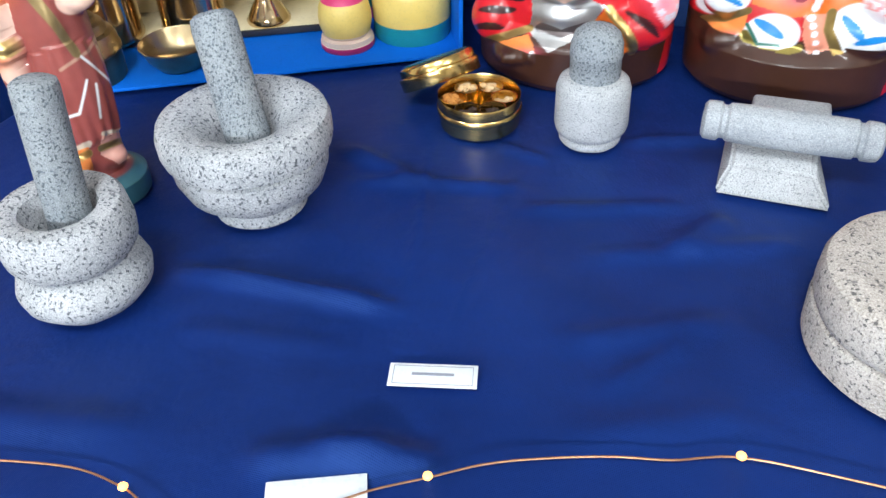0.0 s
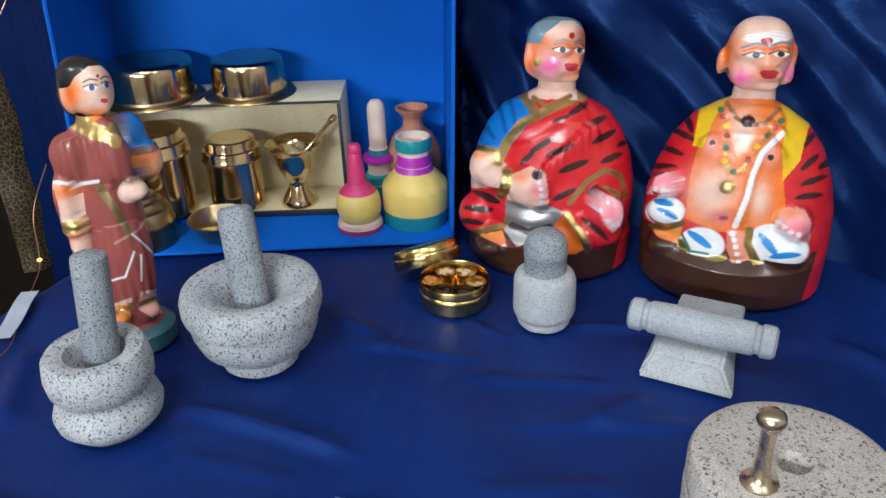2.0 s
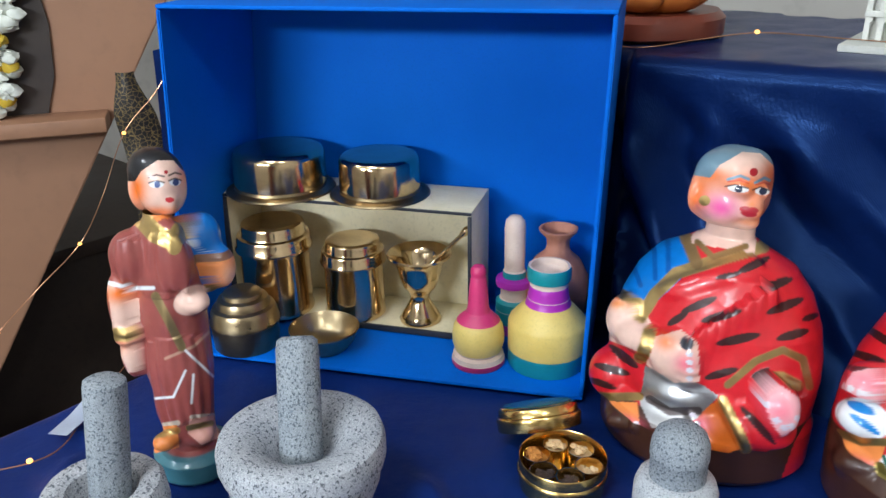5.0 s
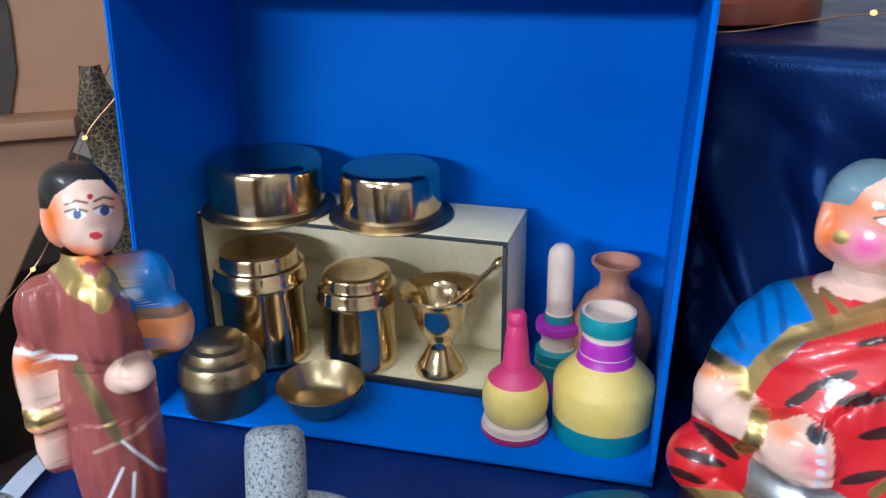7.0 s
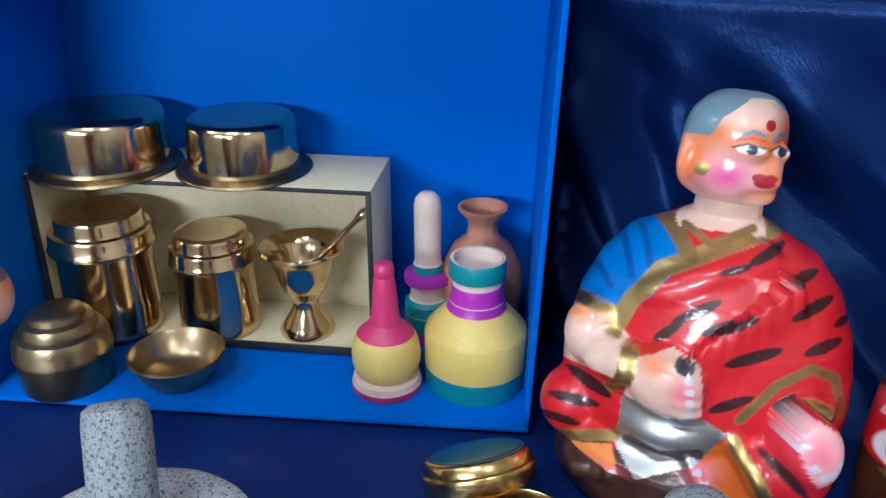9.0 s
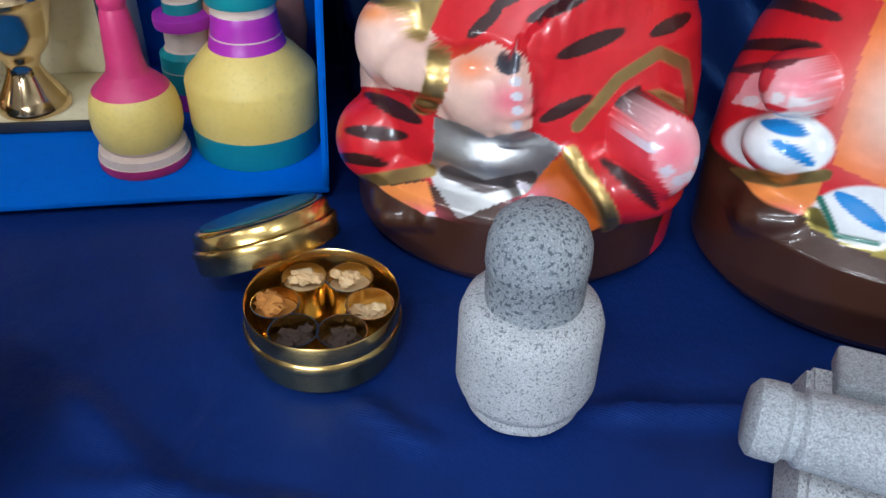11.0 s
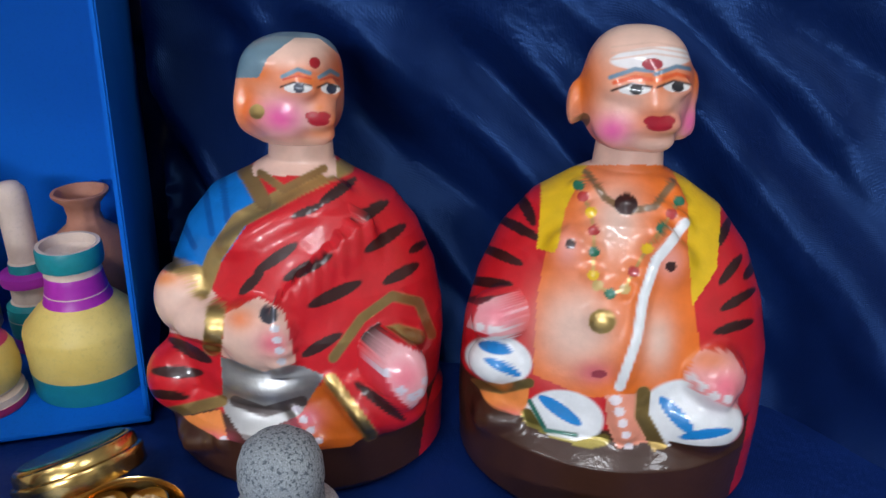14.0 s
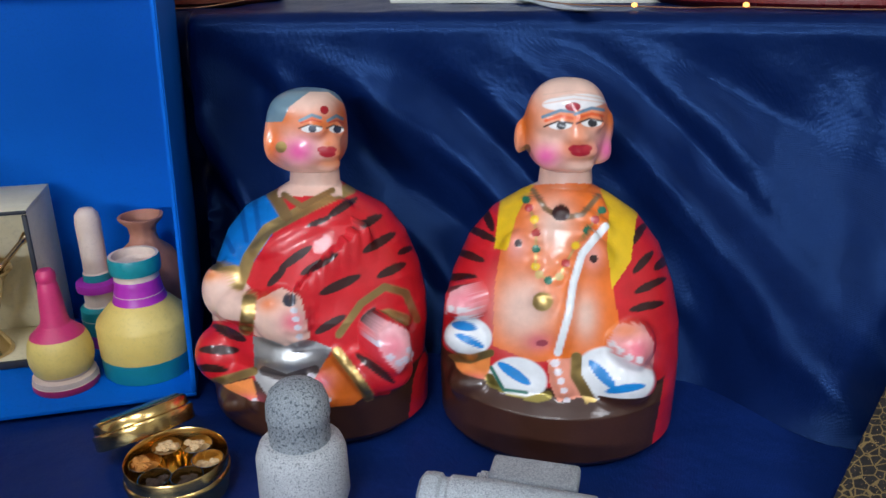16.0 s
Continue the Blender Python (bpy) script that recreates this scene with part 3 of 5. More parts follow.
for x, y, r, rim, h, lab in ((-0.0535, 1.0602, 0.0515, 0.0620, 0.050, "large"), (0.048, 1.1184, 0.0445, 0.0560, 0.047, "smaller")):
    pan = thing("brass_pot", lab + " shiny brass cooking pot turned upside down", "pot", pose(x, y, CH + 0.0062), "upturned brass pots")
    part("rim", lathe([(r * 0.96, 0.001), (rim * 0.98, 0.0), (rim, 0.001), (rim * 0.98, 0.0028), (r * 1.02, 0.005), (r, 0.008)]), BRASS_DARK, pan, "dark flared brim")
    part("body", lathe([(r, 0.007), (r * 1.01, 0.012), (r * 1.0, h * 0.78), (r * 0.985, h * 0.87), (r * 0.94, h * 0.94), (r * 0.87, h * 0.975), (r * 0.70, h * 0.985), (0, h * 0.985)], uneven=0.0005), BRASS, pan)

# ---- turned wooden toys ----
Yl, Pk, Te, Mg, Rw = range(5)
LACQ = [LACQ_YELLOW, LACQ_PINK, LACQ_TEAL, LACQ_MAGENTA, RAW_WOOD]


def toy(name, label, x, y, profile, cuts):
    """A turned toy whose bands between the cuts (name, first ring) are pieces of their own."""
    t = thing(name, label, "wooden toy", pose(x, y, FZ), "lacquered wooden toys")
    for (nm, i), (_, j) in zip(cuts, cuts[1:] + [("", len(profile) - 1)]):
        part(nm, lathe(profile[i:j + 1]), LACQ, t)
    return t


toy("toy_pot", "pink and yellow lacquered wooden toy pot with a spout", 0.1993, 1.1065,
    [(0, 0, Pk), (0.0265, 0, Pk), (0.0278, 0.002, Pk), (0.0278, 0.007, Rw), (0.0272, 0.0075, Rw), (0.0265, 0.012, Rw), (0.0215, 0.0135, Rw), (0.0245, 0.017, Yl), (0.0270, 0.026, Yl), (0.0272, 0.034, Yl),
     (0.0255, 0.044, Yl), (0.0225, 0.050, Pk), (0.0175, 0.055, Pk), (0.0125, 0.060, Pk), (0.0108, 0.066, Pk), (0.0095, 0.085, Pk), (0.0082, 0.096, Pk), (0.0072, 0.099, Pk), (0.0080, 0.102, Pk),
     (0.0078, 0.107, Pk), (0.0055, 0.110, Pk), (0, 0.111, Pk)], [("foot", 0), ("belly", 6), ("neck", 13), ("tip", 17)])
toy("toy_churn", "yellow, teal and magenta lacquered wooden toy pot", 0.2540, 1.1525,
    [(0, 0, Te), (0.0385, 0, Te), (0.0400, 0.002, Te), (0.0405, 0.020, Yl), (0.0407, 0.0205, Yl), (0.0408, 0.048, Yl), (0.0395, 0.052, Yl), (0.0290, 0.064, Yl), (0.0235, 0.069, Mg), (0.0232, 0.0695, Mg),
     (0.0215, 0.076, Rw), (0.0213, 0.0768, Mg), (0.0200, 0.084, Mg), (0.0195, 0.090, Rw), (0.0192, 0.0905, Rw), (0.0192, 0.095, Te), (0.0215, 0.096, Te), (0.0222, 0.099, Te), (0.0222, 0.108, Te),
     (0.0212, 0.111, Rw), (0.0185, 0.111, Rw), (0.0180, 0.104, Rw), (0.010, 0.098, Rw), (0, 0.097, Rw)], [("belly", 0), ("neck", 8), ("rim", 16)])
toy("toy_pestle_pot", "teal and magenta lacquered toy pot holding a wooden stick", 0.1845, 1.1870,
    [(0, 0, Mg), (0.0195, 0, Mg), (0.020, 0.012, Mg), (0.0202, 0.0135, Te), (0.0205, 0.028, Rw), (0.0204, 0.0287, Te), (0.020, 0.038, Te), (0.0165, 0.0415, Rw), (0.0150, 0.0425, Rw), (0.0150, 0.056, Mg),
     (0.0200, 0.0575, Mg), (0.0207, 0.061, Mg), (0.0200, 0.065, Mg), (0.0130, 0.067, Te), (0.0125, 0.074, Rw), (0.0112, 0.0755, Rw), (0.0115, 0.124, Rw), (0.0105, 0.132, Rw), (0.0065, 0.137, Rw), (0, 0.1385, Rw)], [("belly", 0), ("collar", 9), ("stick", 14)])
tagged(part("clay_vase", lathe([(0, 0), (0.018, 0), (0.022, 0.004), (0.0295, 0.024), (0.032, 0.045), (0.0300, 0.064), (0.0225, 0.080), (0.0125, 0.089), (0.0108, 0.096), (0.0120, 0.104), (0.0185, 0.111), (0.0190, 0.113),
                                (0.0165, 0.1135), (0.0095, 0.102), (0.008, 0.094), (0, 0.09)], uneven=0.0008), TERRACOTTA, at_=pose(0.2190, 1.2190, FZ) @ Matrix.Diagonal((1.12, 1.12, 1.08, 1))), "plain terracotta vase with a narrow neck", "vase")

# ---- stone kitchen tools ----
m1 = thing("stone_mortar", "pale granite waisted mortar with a tall grey pestle", "mortar", pose(0.1861, 0.7087, 0.0) @ Matrix.Scale(0.945, 4))
part("bowl", lathe([(0, 0), (0.030, 0), (0.037, 0.003), (0.0455, 0.013), (0.0475, 0.022), (0.0445, 0.031), (0.0392, 0.0375), (0.0378, 0.0395), (0.0382, 0.042), (0.0415, 0.0445), (0.0452, 0.050), (0.0462, 0.062), (0.0445, 0.078), (0.0415, 0.082),
                     (0.0330, 0.083), (0.0265, 0.080), (0.0205, 0.065), (0.014, 0.052), (0, 0.048)], 96, uneven=0.0007), STONE, m1)
part("pestle", lathe([(0, 0), (0.012, 0.002), (0.0150, 0.010), (0.0150, 0.112), (0.0142, 0.117), (0.011, 0.119), (0, 0.1195)], 48, uneven=0.0009), STONE_DARK, m1, "grey stone pestle", pose(0.002, 0.002, 0.051, -6, 2.0, 0))

m2 = thing("stone_mortar", "wide footed granite mortar with a grey pestle", "mortar", pose(0.2479, 0.8363, 0.0) @ Matrix.Diagonal((0.968, 0.968, 1.06, 1)))
part("bowl", lathe([(0, 0), (0.034, 0), (0.0372, 0.003), (0.0372, 0.0120), (0.0365, 0.0140), (0.0425, 0.0160), (0.0545, 0.0250), (0.0602, 0.0380), (0.0612, 0.0490), (0.0580, 0.0515), (0.0580, 0.0530), (0.0645, 0.0545), (0.0660, 0.0600), (0.0662, 0.0700),
                     (0.0640, 0.0765), (0.0580, 0.0795), (0.0440, 0.0775), (0.0300, 0.0700), (0.0215, 0.058), (0.012, 0.050), (0, 0.048)], 110, uneven=0.0007), STONE, m2)
part("pestle", lathe([(0, 0), (0.013, 0.001), (0.0170, 0.008), (0.0172, 0.085), (0.0160, 0.092), (0.012, 0.095), (0, 0.0955)], 48, uneven=0.0010), STONE_DARK, m2, "grey stone pestle", pose(0.007, -0.007, 0.054, -18, -20, 0))

m3 = thing("stone_grinder", "small granite pounder with a domed grey stopper", "grinder", pose(0.4741, 1.0032, 0.0) @ Matrix.Scale(0.972, 4))
part("body", lathe([(0, 0), (0.0255, 0), (0.0270, 0.002), (0.0270, 0.0075), (0.0262, 0.0085), (0.0305, 0.012), (0.0320, 0.017), (0.0315, 0.050), (0.0290, 0.057), (0.0230, 0.061), (0, 0.061)], 90, uneven=0.0006), STONE_FINE, m3)
part("stopper", lathe([(0.0208, 0.058), (0.0210, 0.062), (0.0212, 0.0785), (0.0219, 0.0795), (0.0219, 0.083), (0.0214, 0.0905), (0.0188, 0.0980), (0.0140, 0.1025), (0.007, 0.1045), (0, 0.105)], 90, uneven=0.0005), STONE_DARK, m3, "grey domed stone stopper")

quern = thing("stone_quern", "round two-part granite hand quern with metal handle", "quern", pose(0.7170, 0.8175, 0.0))
part("lower_stone", lathe([(0, 0), (0.066, 0), (0.0700, 0.003), (0.0705, 0.024), (0.0695, 0.0275), (0.0670, 0.029), (0, 0.029)], 128, uneven=0.0010), STONE_QUERN, quern)
part("upper_stone", lathe([(0, 0.0298), (0.0665, 0.0298), (0.0693, 0.032), (0.0702, 0.036), (0.0697, 0.052), (0.0672, 0.0575), (0.0600, 0.0605), (0.030, 0.0600), (0.012, 0.0590), (0.0095, 0.056), (0.0085, 0.042), (0, 0.040)], 128, uneven=0.0010), STONE_QUERN, quern)
hp = part("handle", lathe([(0, 0), (0.0120, 0), (0.0125, 0.002), (0.009, 0.004), (0.0058, 0.008), (0.0048, 0.024), (0.0052, 0.046), (0.0062, 0.049), (0, 0.049)], 40), KNOB, quern, "worn metal peg handle", pose(-0.0195, -0.0310, 0.0600))
part("knob", lathe([(0.006, 0.048), (0.0085, 0.050), (0.0096, 0.0535), (0.0088, 0.0575), (0.0055, 0.0605), (0, 0.0612)], 40), KNOB, hp)

grind = thing("grinding_slab", "sloping granite grinding slab with a stone block", "grinding stone", pose(0.6205, 0.9975, 0.0))


def wedge():
    b = bmesh.new()
    lo = [(-0.039, -0.049, 0), (0.047, -0.051, 0), (0.036, 0.046, 0), (-0.036, 0.046, 0)]
    hi = [(-0.030, -0.030, 0.017), (0.031, -0.030, 0.017), (0.030, 0.040, 0.031), (-0.030, 0.040, 0.031)]
    v = [b.verts.new(p) for p in lo + hi]
    for f in ((3, 2, 1, 0), (4, 5, 6, 7), (0, 1, 5, 4), (1, 2, 6, 5), (2, 3, 7, 6), (3, 0, 4, 7)):
        b.faces.new([v[i] for i in f])
    bmesh.ops.bevel(b, geom=b.edges[:], offset=0.0025, segments=3, affect="EDGES")
    bmesh.ops.subdivide_edges(b, edges=b.edges[:], cuts=3, use_grid_fill=True)
    for q in b.verts:
        q.co += 0.0009 * noise.noise_vector(q.co * 90) * (1 if q.co.z > 0.001 else 0)
    return b


part("slab", wedge(), STONE_FINE, grind)
part("back_block", box(0.060, 0.026, 0.012, 0.003, (0.009, 0.036, 0.026), seg=3), SOAPSTONE, grind, "", pose(0, 0, 0, 0, 0, 0))
roller = thing("stone_roller", "grey stone rolling pin with grooved ends", "rolling pin", pose(0.628, 0.9850, 0.0425, 0, 91, 1))
part("barrel", lathe([(0, -0.0490), (0.0130, -0.0490), (0.0130, -0.047), (0.0150, -0.045), (0.0158, -0.02), (0.0159, 0.01), (0.0150, 0.045), (0.0130, 0.047), (0.0130, 0.0490), (0, 0.0490)], 64, uneven=0.0006), SOAPSTONE, roller)
for end in (-1, 1):
    part("end_grip", lathe([(0, 0.0485 * end), (0.0130, 0.0485 * end), (0.0130, 0.050 * end), (0.0152, 0.052 * end), (0.0152, 0.058 * end), (0.0146, 0.062 * end), (0.0115, 0.0645 * end), (0, 0.0650 * end)], 64, uneven=0.0005), SOAPSTONE, roller)

# ---- spice tin ----
spice = thing("spice_tin", "round brass spice tin with seven small cups", "spice tin", pose(0.3756, 1.0022, 0.0) @ Matrix.Scale(0.979, 4))
part("body", lathe([(0, 0), (0.034, 0), (0.0360, 0.002), (0.0362, 0.013), (0.0380, 0.0142), (0.0385, 0.0165), (0.0380, 0.019), (0.0370, 0.020), (0.0372, 0.029), (0.0366, 0.030), (0.0360, 0.029), (0.0355, 0.006), (0, 0.005)]), GOLD, spice)
rnd = random.Random(9)
fills = (SPICE_PALE, SPICE_PALE, SPICE_DARK, SPICE_DARK, SPICE_ORANGE, SPICE_PALE)
for k in range(6):
    a = radians(80 - 60 * k)
    cx, cy = 0.0225 * math.cos(a), 0.0225 * math.sin(a)
    cup = part("cup", lathe([(0, 0.0056), (0.0105, 0.0056), (0.0115, 0.007), (0.0118, 0.0255), (0.0112, 0.0255), (0.0108, 0.008), (0, 0.0075)], 36), GOLD, spice, "", pose(cx, cy, 0))
    bits = []
    for j in range(13):
        q, rr = rnd.uniform(0, 6.3), rnd.uniform(0, 0.0072)
        bits.append(blob(0.0034, 0.003, 0.0022, (rr * math.cos(q), rr * math.sin(q), 0.0205 + rnd.uniform(0, 0.004) + (0.003 if k in (0, 5, 4) else -0.003)), 2, 0.8, j))
    bits.append(lathe([(0.0108, 0.019 if k in (0, 5, 4) else 0.0155), (0, 0.021 if k in (0, 5, 4) else 0.017)], 24))
    part("spice", joined(*bits), fills[k], cup, "dry spices heaped in the cup")["kind"] = "stuff"
LID_M = pose(-0.051, 0.037, 0.0250) @ Matrix.Rotation(radians(29), 4, Vector((-0.57, -0.82, 0)))
lid = part("lid", lathe([(0.0365, -0.008), (0.0378, -0.008), (0.0385, -0.007), (0.0385, 0.000), (0.0392, 0.002), (0.0385, 0.004), (0.0365, 0.005), (0.0362, 0.011), (0.0345, 0.0130), (0.0320, 0.0135), (0.0, 0.0140)]), GOLD, spice, "brass lid leaning on the rim", LID_M)
part("cover_disc", lathe([(0.0315, 0.0137), (0.031, 0.0146), (0, 0.0150)], 60), LID_REFLECTION, lid, "smooth cover disc, a teal reflection put into its colour")

# ---- label card, paper, tape ----
card = thing("label_card", "small white printed label card lying on the cloth", "label card", pose(0.4390, 0.7075, 0.0008, 0, 0, 14.5))
part("card", box(0.0545, 0.0185, 0.0006, 0.0001, (0, 0, 0)), CARD, card)
part("border_line", joined(box(0.049, 0.0004, 0.0003, 0, (0, 0.0072, 0.0005)), box(0.049, 0.0004, 0.0003, 0, (0, -0.0072, 0.0005)), box(0.0004, 0.0148, 0.0003, 0, (-0.0245, 0, 0.0005)), box(0.0004, 0.0148, 0.0003, 0, (0.0245, 0, 0.0005))), INK, card)
part("printed_bar", box(0.026, 0.0022, 0.0003, 0, (0, 0.0008, 0.0005)), INK, card, "grey bar of unreadable print")
tagged(part("paper_slip", box(0.055, 0.020, 0.0006, 0.0001), CARD, at_=pose(0.408, 0.6100, 0.0012, 0, 0, 24)), "pale paper slip lying near the table edge", "paper slip")


def tape(name, a, b, w, label, lift=0.0055):
    a, b = Vector(a), Vector(b)
    side = (b - a).cross(Vector((0, 0, 1))).normalized() * w
    fn = lambda u, v: tuple(a.lerp(b, v) + side * (u - 0.5) + Vector((0, 0, lift + 0.0012 * math.sin(v * 7))))
    return tagged(part(name, sheet(5, 16, fn, 0.0004), TAPE), label, "tape")


tape("tape_strip", (-0.058, 0.830, 0.001), (-0.008, 0.752, 0.001), 0.019, "frosted tape strip holding the light wire to cloth")
tape("tape_strip", (0.548, 1.432, TIER_Z), (0.628, 1.322, TIER_Z), 0.020, "frosted tape strip on the upper step", 0.004)


# ---- string lights ----
def string_lights(label, points, bulbs, r=0.0007):
    s = thing("string_lights", label, "string lights")
    part("wire", tube(points, r, 6), WIRE, s)
    for b_ in bulbs:
        part("bulb", blob(0.0028, 0.0028, 0.0022, b_, 2), BULB, s, "tiny glowing warm bulb")
    return s


string_lights("copper wire fairy lights lying along the table front",
              [(0.214, 0.57, 0.003), (0.269, 0.582, 0.003), (0.307, 0.58, 0.003), (0.354, 0.57, 0.003), (0.414, 0.604, 0.003), (0.438, 0.621, 0.004), (0.462, 0.637, 0.003), (0.489, 0.654, 0.004), (0.52, 0.668, 0.004), (0.554, 0.68, 0.004), (0.584, 0.688, 0.003), (0.619, 0.701, 0.003), (0.674, 0.704, 0.003), (0.744, 0.704, 0.003), (0.834, 0.694, 0.003)],
              [(0.307, 0.58, 0.0045), (0.462, 0.637, 0.0045), (0.619, 0.701, 0.0045)])
string_lights("copper wire fairy lights hanging down beside the box",
              [(-0.18, 1.144, 0.356), (-0.266, 1.099, 0.306), (-0.295, 1.056, 0.238), (-0.32, 1.016, 0.187), (-0.342, 0.984, 0.106), (-0.352, 0.946, 0.046), (-0.39, 0.894, -0.014), (-0.4054, 0.8387, -0.063), (-0.45, 0.794, -0.134)],
              [(-0.266, 1.099, 0.306), (-0.32, 1.016, 0.187), (-0.352, 0.946, 0.046), (-0.4054, 0.8387, -0.063)])
string_lights("copper wire fairy lights taped to the cloth edge",
              [(-0.11, 0.93, 0.11), (-0.115, 0.90, 0.06), (-0.088, 0.872, 0.0167), (-0.065, 0.84, 0.006), (-0.035, 0.795, 0.004), (0.006, 0.752, 0.004), (0.009, 0.719, 0.003), (-0.020, 0.66, 0.002), (-0.068, 0.60, -0.03), (-0.08, 0.56, -0.08)],
              [(-0.088, 0.872, 0.0180), (0.009, 0.719, 0.005)])
string_lights("copper wire fairy lights along the upper step edge",
              [(0.16, 1.330, TIER_Z + 0.004), (0.25, 1.300, TIER_Z + 0.004), (0.295, 1.350, TIER_Z + 0.010), (0.340, 1.391, TIER_Z + 0.016), (0.41, 1.40, TIER_Z + 0.016), (0.51, 1.400, TIER_Z + 0.014), (0.60, 1.36, TIER_Z + 0.006), (0.664, 1.350, TIER_Z + 0.005), (0.71, 1.350, TIER_Z + 0.004), (0.757, 1.335, TIER_Z + 0.006), (0.85, 1.345, TIER_Z + 0.004), (1.0, 1.36, TIER_Z + 0.004)],
              [(0.340, 1.391, TIER_Z + 0.017), (0.51, 1.400, TIER_Z + 0.016), (0.664, 1.350, TIER_Z + 0.006), (0.757, 1.335, TIER_Z + 0.008)])

# ---- on the upper tier ----
og = [blob(0.050, 0.045, 0.05, (0, 0, 0.075), 4), blob(0.030, 0.026, 0.032, (0, -0.005, 0.15), 4), blob(0.075, 0.05, 0.028, (0, -0.01, 0.045), 4), blob(0.022, 0.018, 0.014, (-0.028, -0.05, 0.040), 3), blob(0.022, 0.018, 0.014, (0.028, -0.05, 0.040), 3)]
ob_ = joined(*og)
for f in ob_.faces:
    f.material_index = 0
base_ = lathe([(0, 0), (0.072, 0), (0.078, 0.004), (0.078, 0.018), (0.073, 0.024), (0, 0.024)], 60, uneven=0.003)
for f in base_.faces:
    f.material_index = 1
tagged(part("seated_statue", joined(ob_, base_), [ORANGE, REDBROWN], at_=pose(0.190, 1.412, TIER_Z + 0.001) @ Matrix.Diagonal((1.22, 1.22, 1.22, 1))), "glossy orange seated statue on a reddish-brown base", "statue")

palace = thing("palace_model", "ivory model of a palace with rows of arches", "model building", pose(0.592, 1.51, TIER_Z + 0.001, 0, 0, 5))
part("base", box(0.37, 0.17, 0.008, 0.002), IVORY, palace)


def arcade(w, h, n, storeys):
    """A front with real arched openings, storey by storey."""
    bs = []
    fh = h / storeys
    for s_ in range(storeys):
        z0 = s_ * fh
        bay = w / n
        for k in range(n + 1):
            bs.append(box(bay * 0.42, 0.008, fh * 0.80, 0, (-w / 2 + k * bay, 0, z0)))
        for k in range(n):
            for q in (-1, 1):
                bs.append(box(bay * 0.16, 0.0075, fh * 0.18, 0, (-w / 2 + (k + 0.5) * bay + q * bay * 0.23, 0, z0 + fh * 0.62)))
        bs.append(box(w + bay * 0.5, 0.012, fh * 0.20, 0.0004, (0, 0, z0 + fh * 0.80)))
    return joined(*bs)


for (x, y, w, h, n, st) in ((0, 0.0, 0.17, 0.090, 13, 3), (-0.130, -0.045, 0.075, 0.060, 6, 2), (0.130, -0.045, 0.075, 0.052, 6, 2), (-0.072, -0.065, 0.028, 0.080, 2, 3), (0.072, -0.065, 0.028, 0.080, 2, 3), (0, -0.068, 0.11, 0.036, 9, 1)):
    wing = part("wing", box(w * 0.96, 0.045, h * 0.98, 0.001, (x, y + 0.032, 0.008)), IVORY, palace)
    part("arcade", arcade(w, h, n, st), IVORY, wing, "front with rows of small arches", pose(x, y, 0.008))

plinth = thing("oval_plinth", "glossy maroon oval base with green top and orange figures", "display base", pose(0.905, 1.462, TIER_Z + 0.001, 0, 0, 4))
part("plinth", (lambda b: (bmesh.ops.scale(b, vec=(1.75, 0.8, 1), verts=b.verts), b)[1])(lathe([(0, 0), (0.125, 0), (0.134, 0.006), (0.134, 0.024), (0.128, 0.032), (0, 0.033)], 80)), MAROON, plinth)
part("green_top", (lambda b: (bmesh.ops.scale(b, vec=(1.75, 0.8, 1), verts=b.verts), b)[1])(lathe([(0.122, 0.033), (0.120, 0.037), (0, 0.038)], 80)), GREEN, plinth, "painted green top surface")
for k, (x, m_) in enumerate(((-0.13, ORANGE), (-0.075, BRASS_DULL), (-0.01, IVORY), (0.07, ORANGE), (0.13, ORANGE))):
    tagged(part("painted_figurine", lathe([(0, 0), (0.022, 0), (0.026, 0.01), (0.024, 0.04), (0.016, 0.06), (0.014, 0.072), (0.010, 0.085), (0, 0.088)], 36), m_, at_=pose(0.905 + x * 0.998, 1.460 + x * 0.07, TIER_Z + 0.0395)), "small painted figurine on the green base", "figurine")


# ---- painted dolls ----
class CameraView:
    """Where a point of a doll lies in a perspective view from one camera pose, from one side and above; paint and
    features fit that view.
    """

    def __init__(self, eye, way, lean, focal, x0, y0):
        d = np.array(way) / np.linalg.norm(way)
        r = np.array((d[1], -d[0], 0)) / math.hypot(d[0], d[1])
        u = np.cross(r, d)
        c, s = math.cos(radians(lean)), math.sin(radians(lean))
        self.r, self.u, self.d = c * r + s * u, c * u - s * r, d
        self.e, self.f, self.x0, self.y0 = np.array(eye), focal, x0, y0
        self.h = np.array((-eye[0], -eye[1], 0)) / math.hypot(eye[0], eye[1])

    def __call__(self, p):
        v = p - self.e
        k = self.f / (v @ self.d)
        return self.x0 + (v @ self.r) * k, self.y0 - (v @ self.u) * k

    def way(self, x, y):
        return self.d + self.r * (x - self.x0) / self.f + self.u * (self.y0 - y) / self.f

    def at(self, x, y, depth):
        """The point of the camera view at that depth behind (+) or before (-) the doll's middle plane."""
        w = self.way(x, y)
        return self.e + w * (depth - self.e[1]) / w[1]

    def turned(self, x, y, depth):
        """The same, with the depth taken along the camera view's own line of sight."""
        w = self.way(x, y)
        return self.e + w * (depth - self.e @ self.h) / (w @ self.h)


def inside(x, y, poly):
    hit_ = np.zeros(len(x), bool)
    n = len(poly)
    for i in range(n):
        (x0, y0), (x1, y1) = poly[i], poly[(i + 1) % n]
        if y0 != y1:
            hit_ ^= ((y0 > y) != (y1 > y)) & (x < (x1 - x0) * (y - y0) / (y1 - y0) + x0)
    return hit_


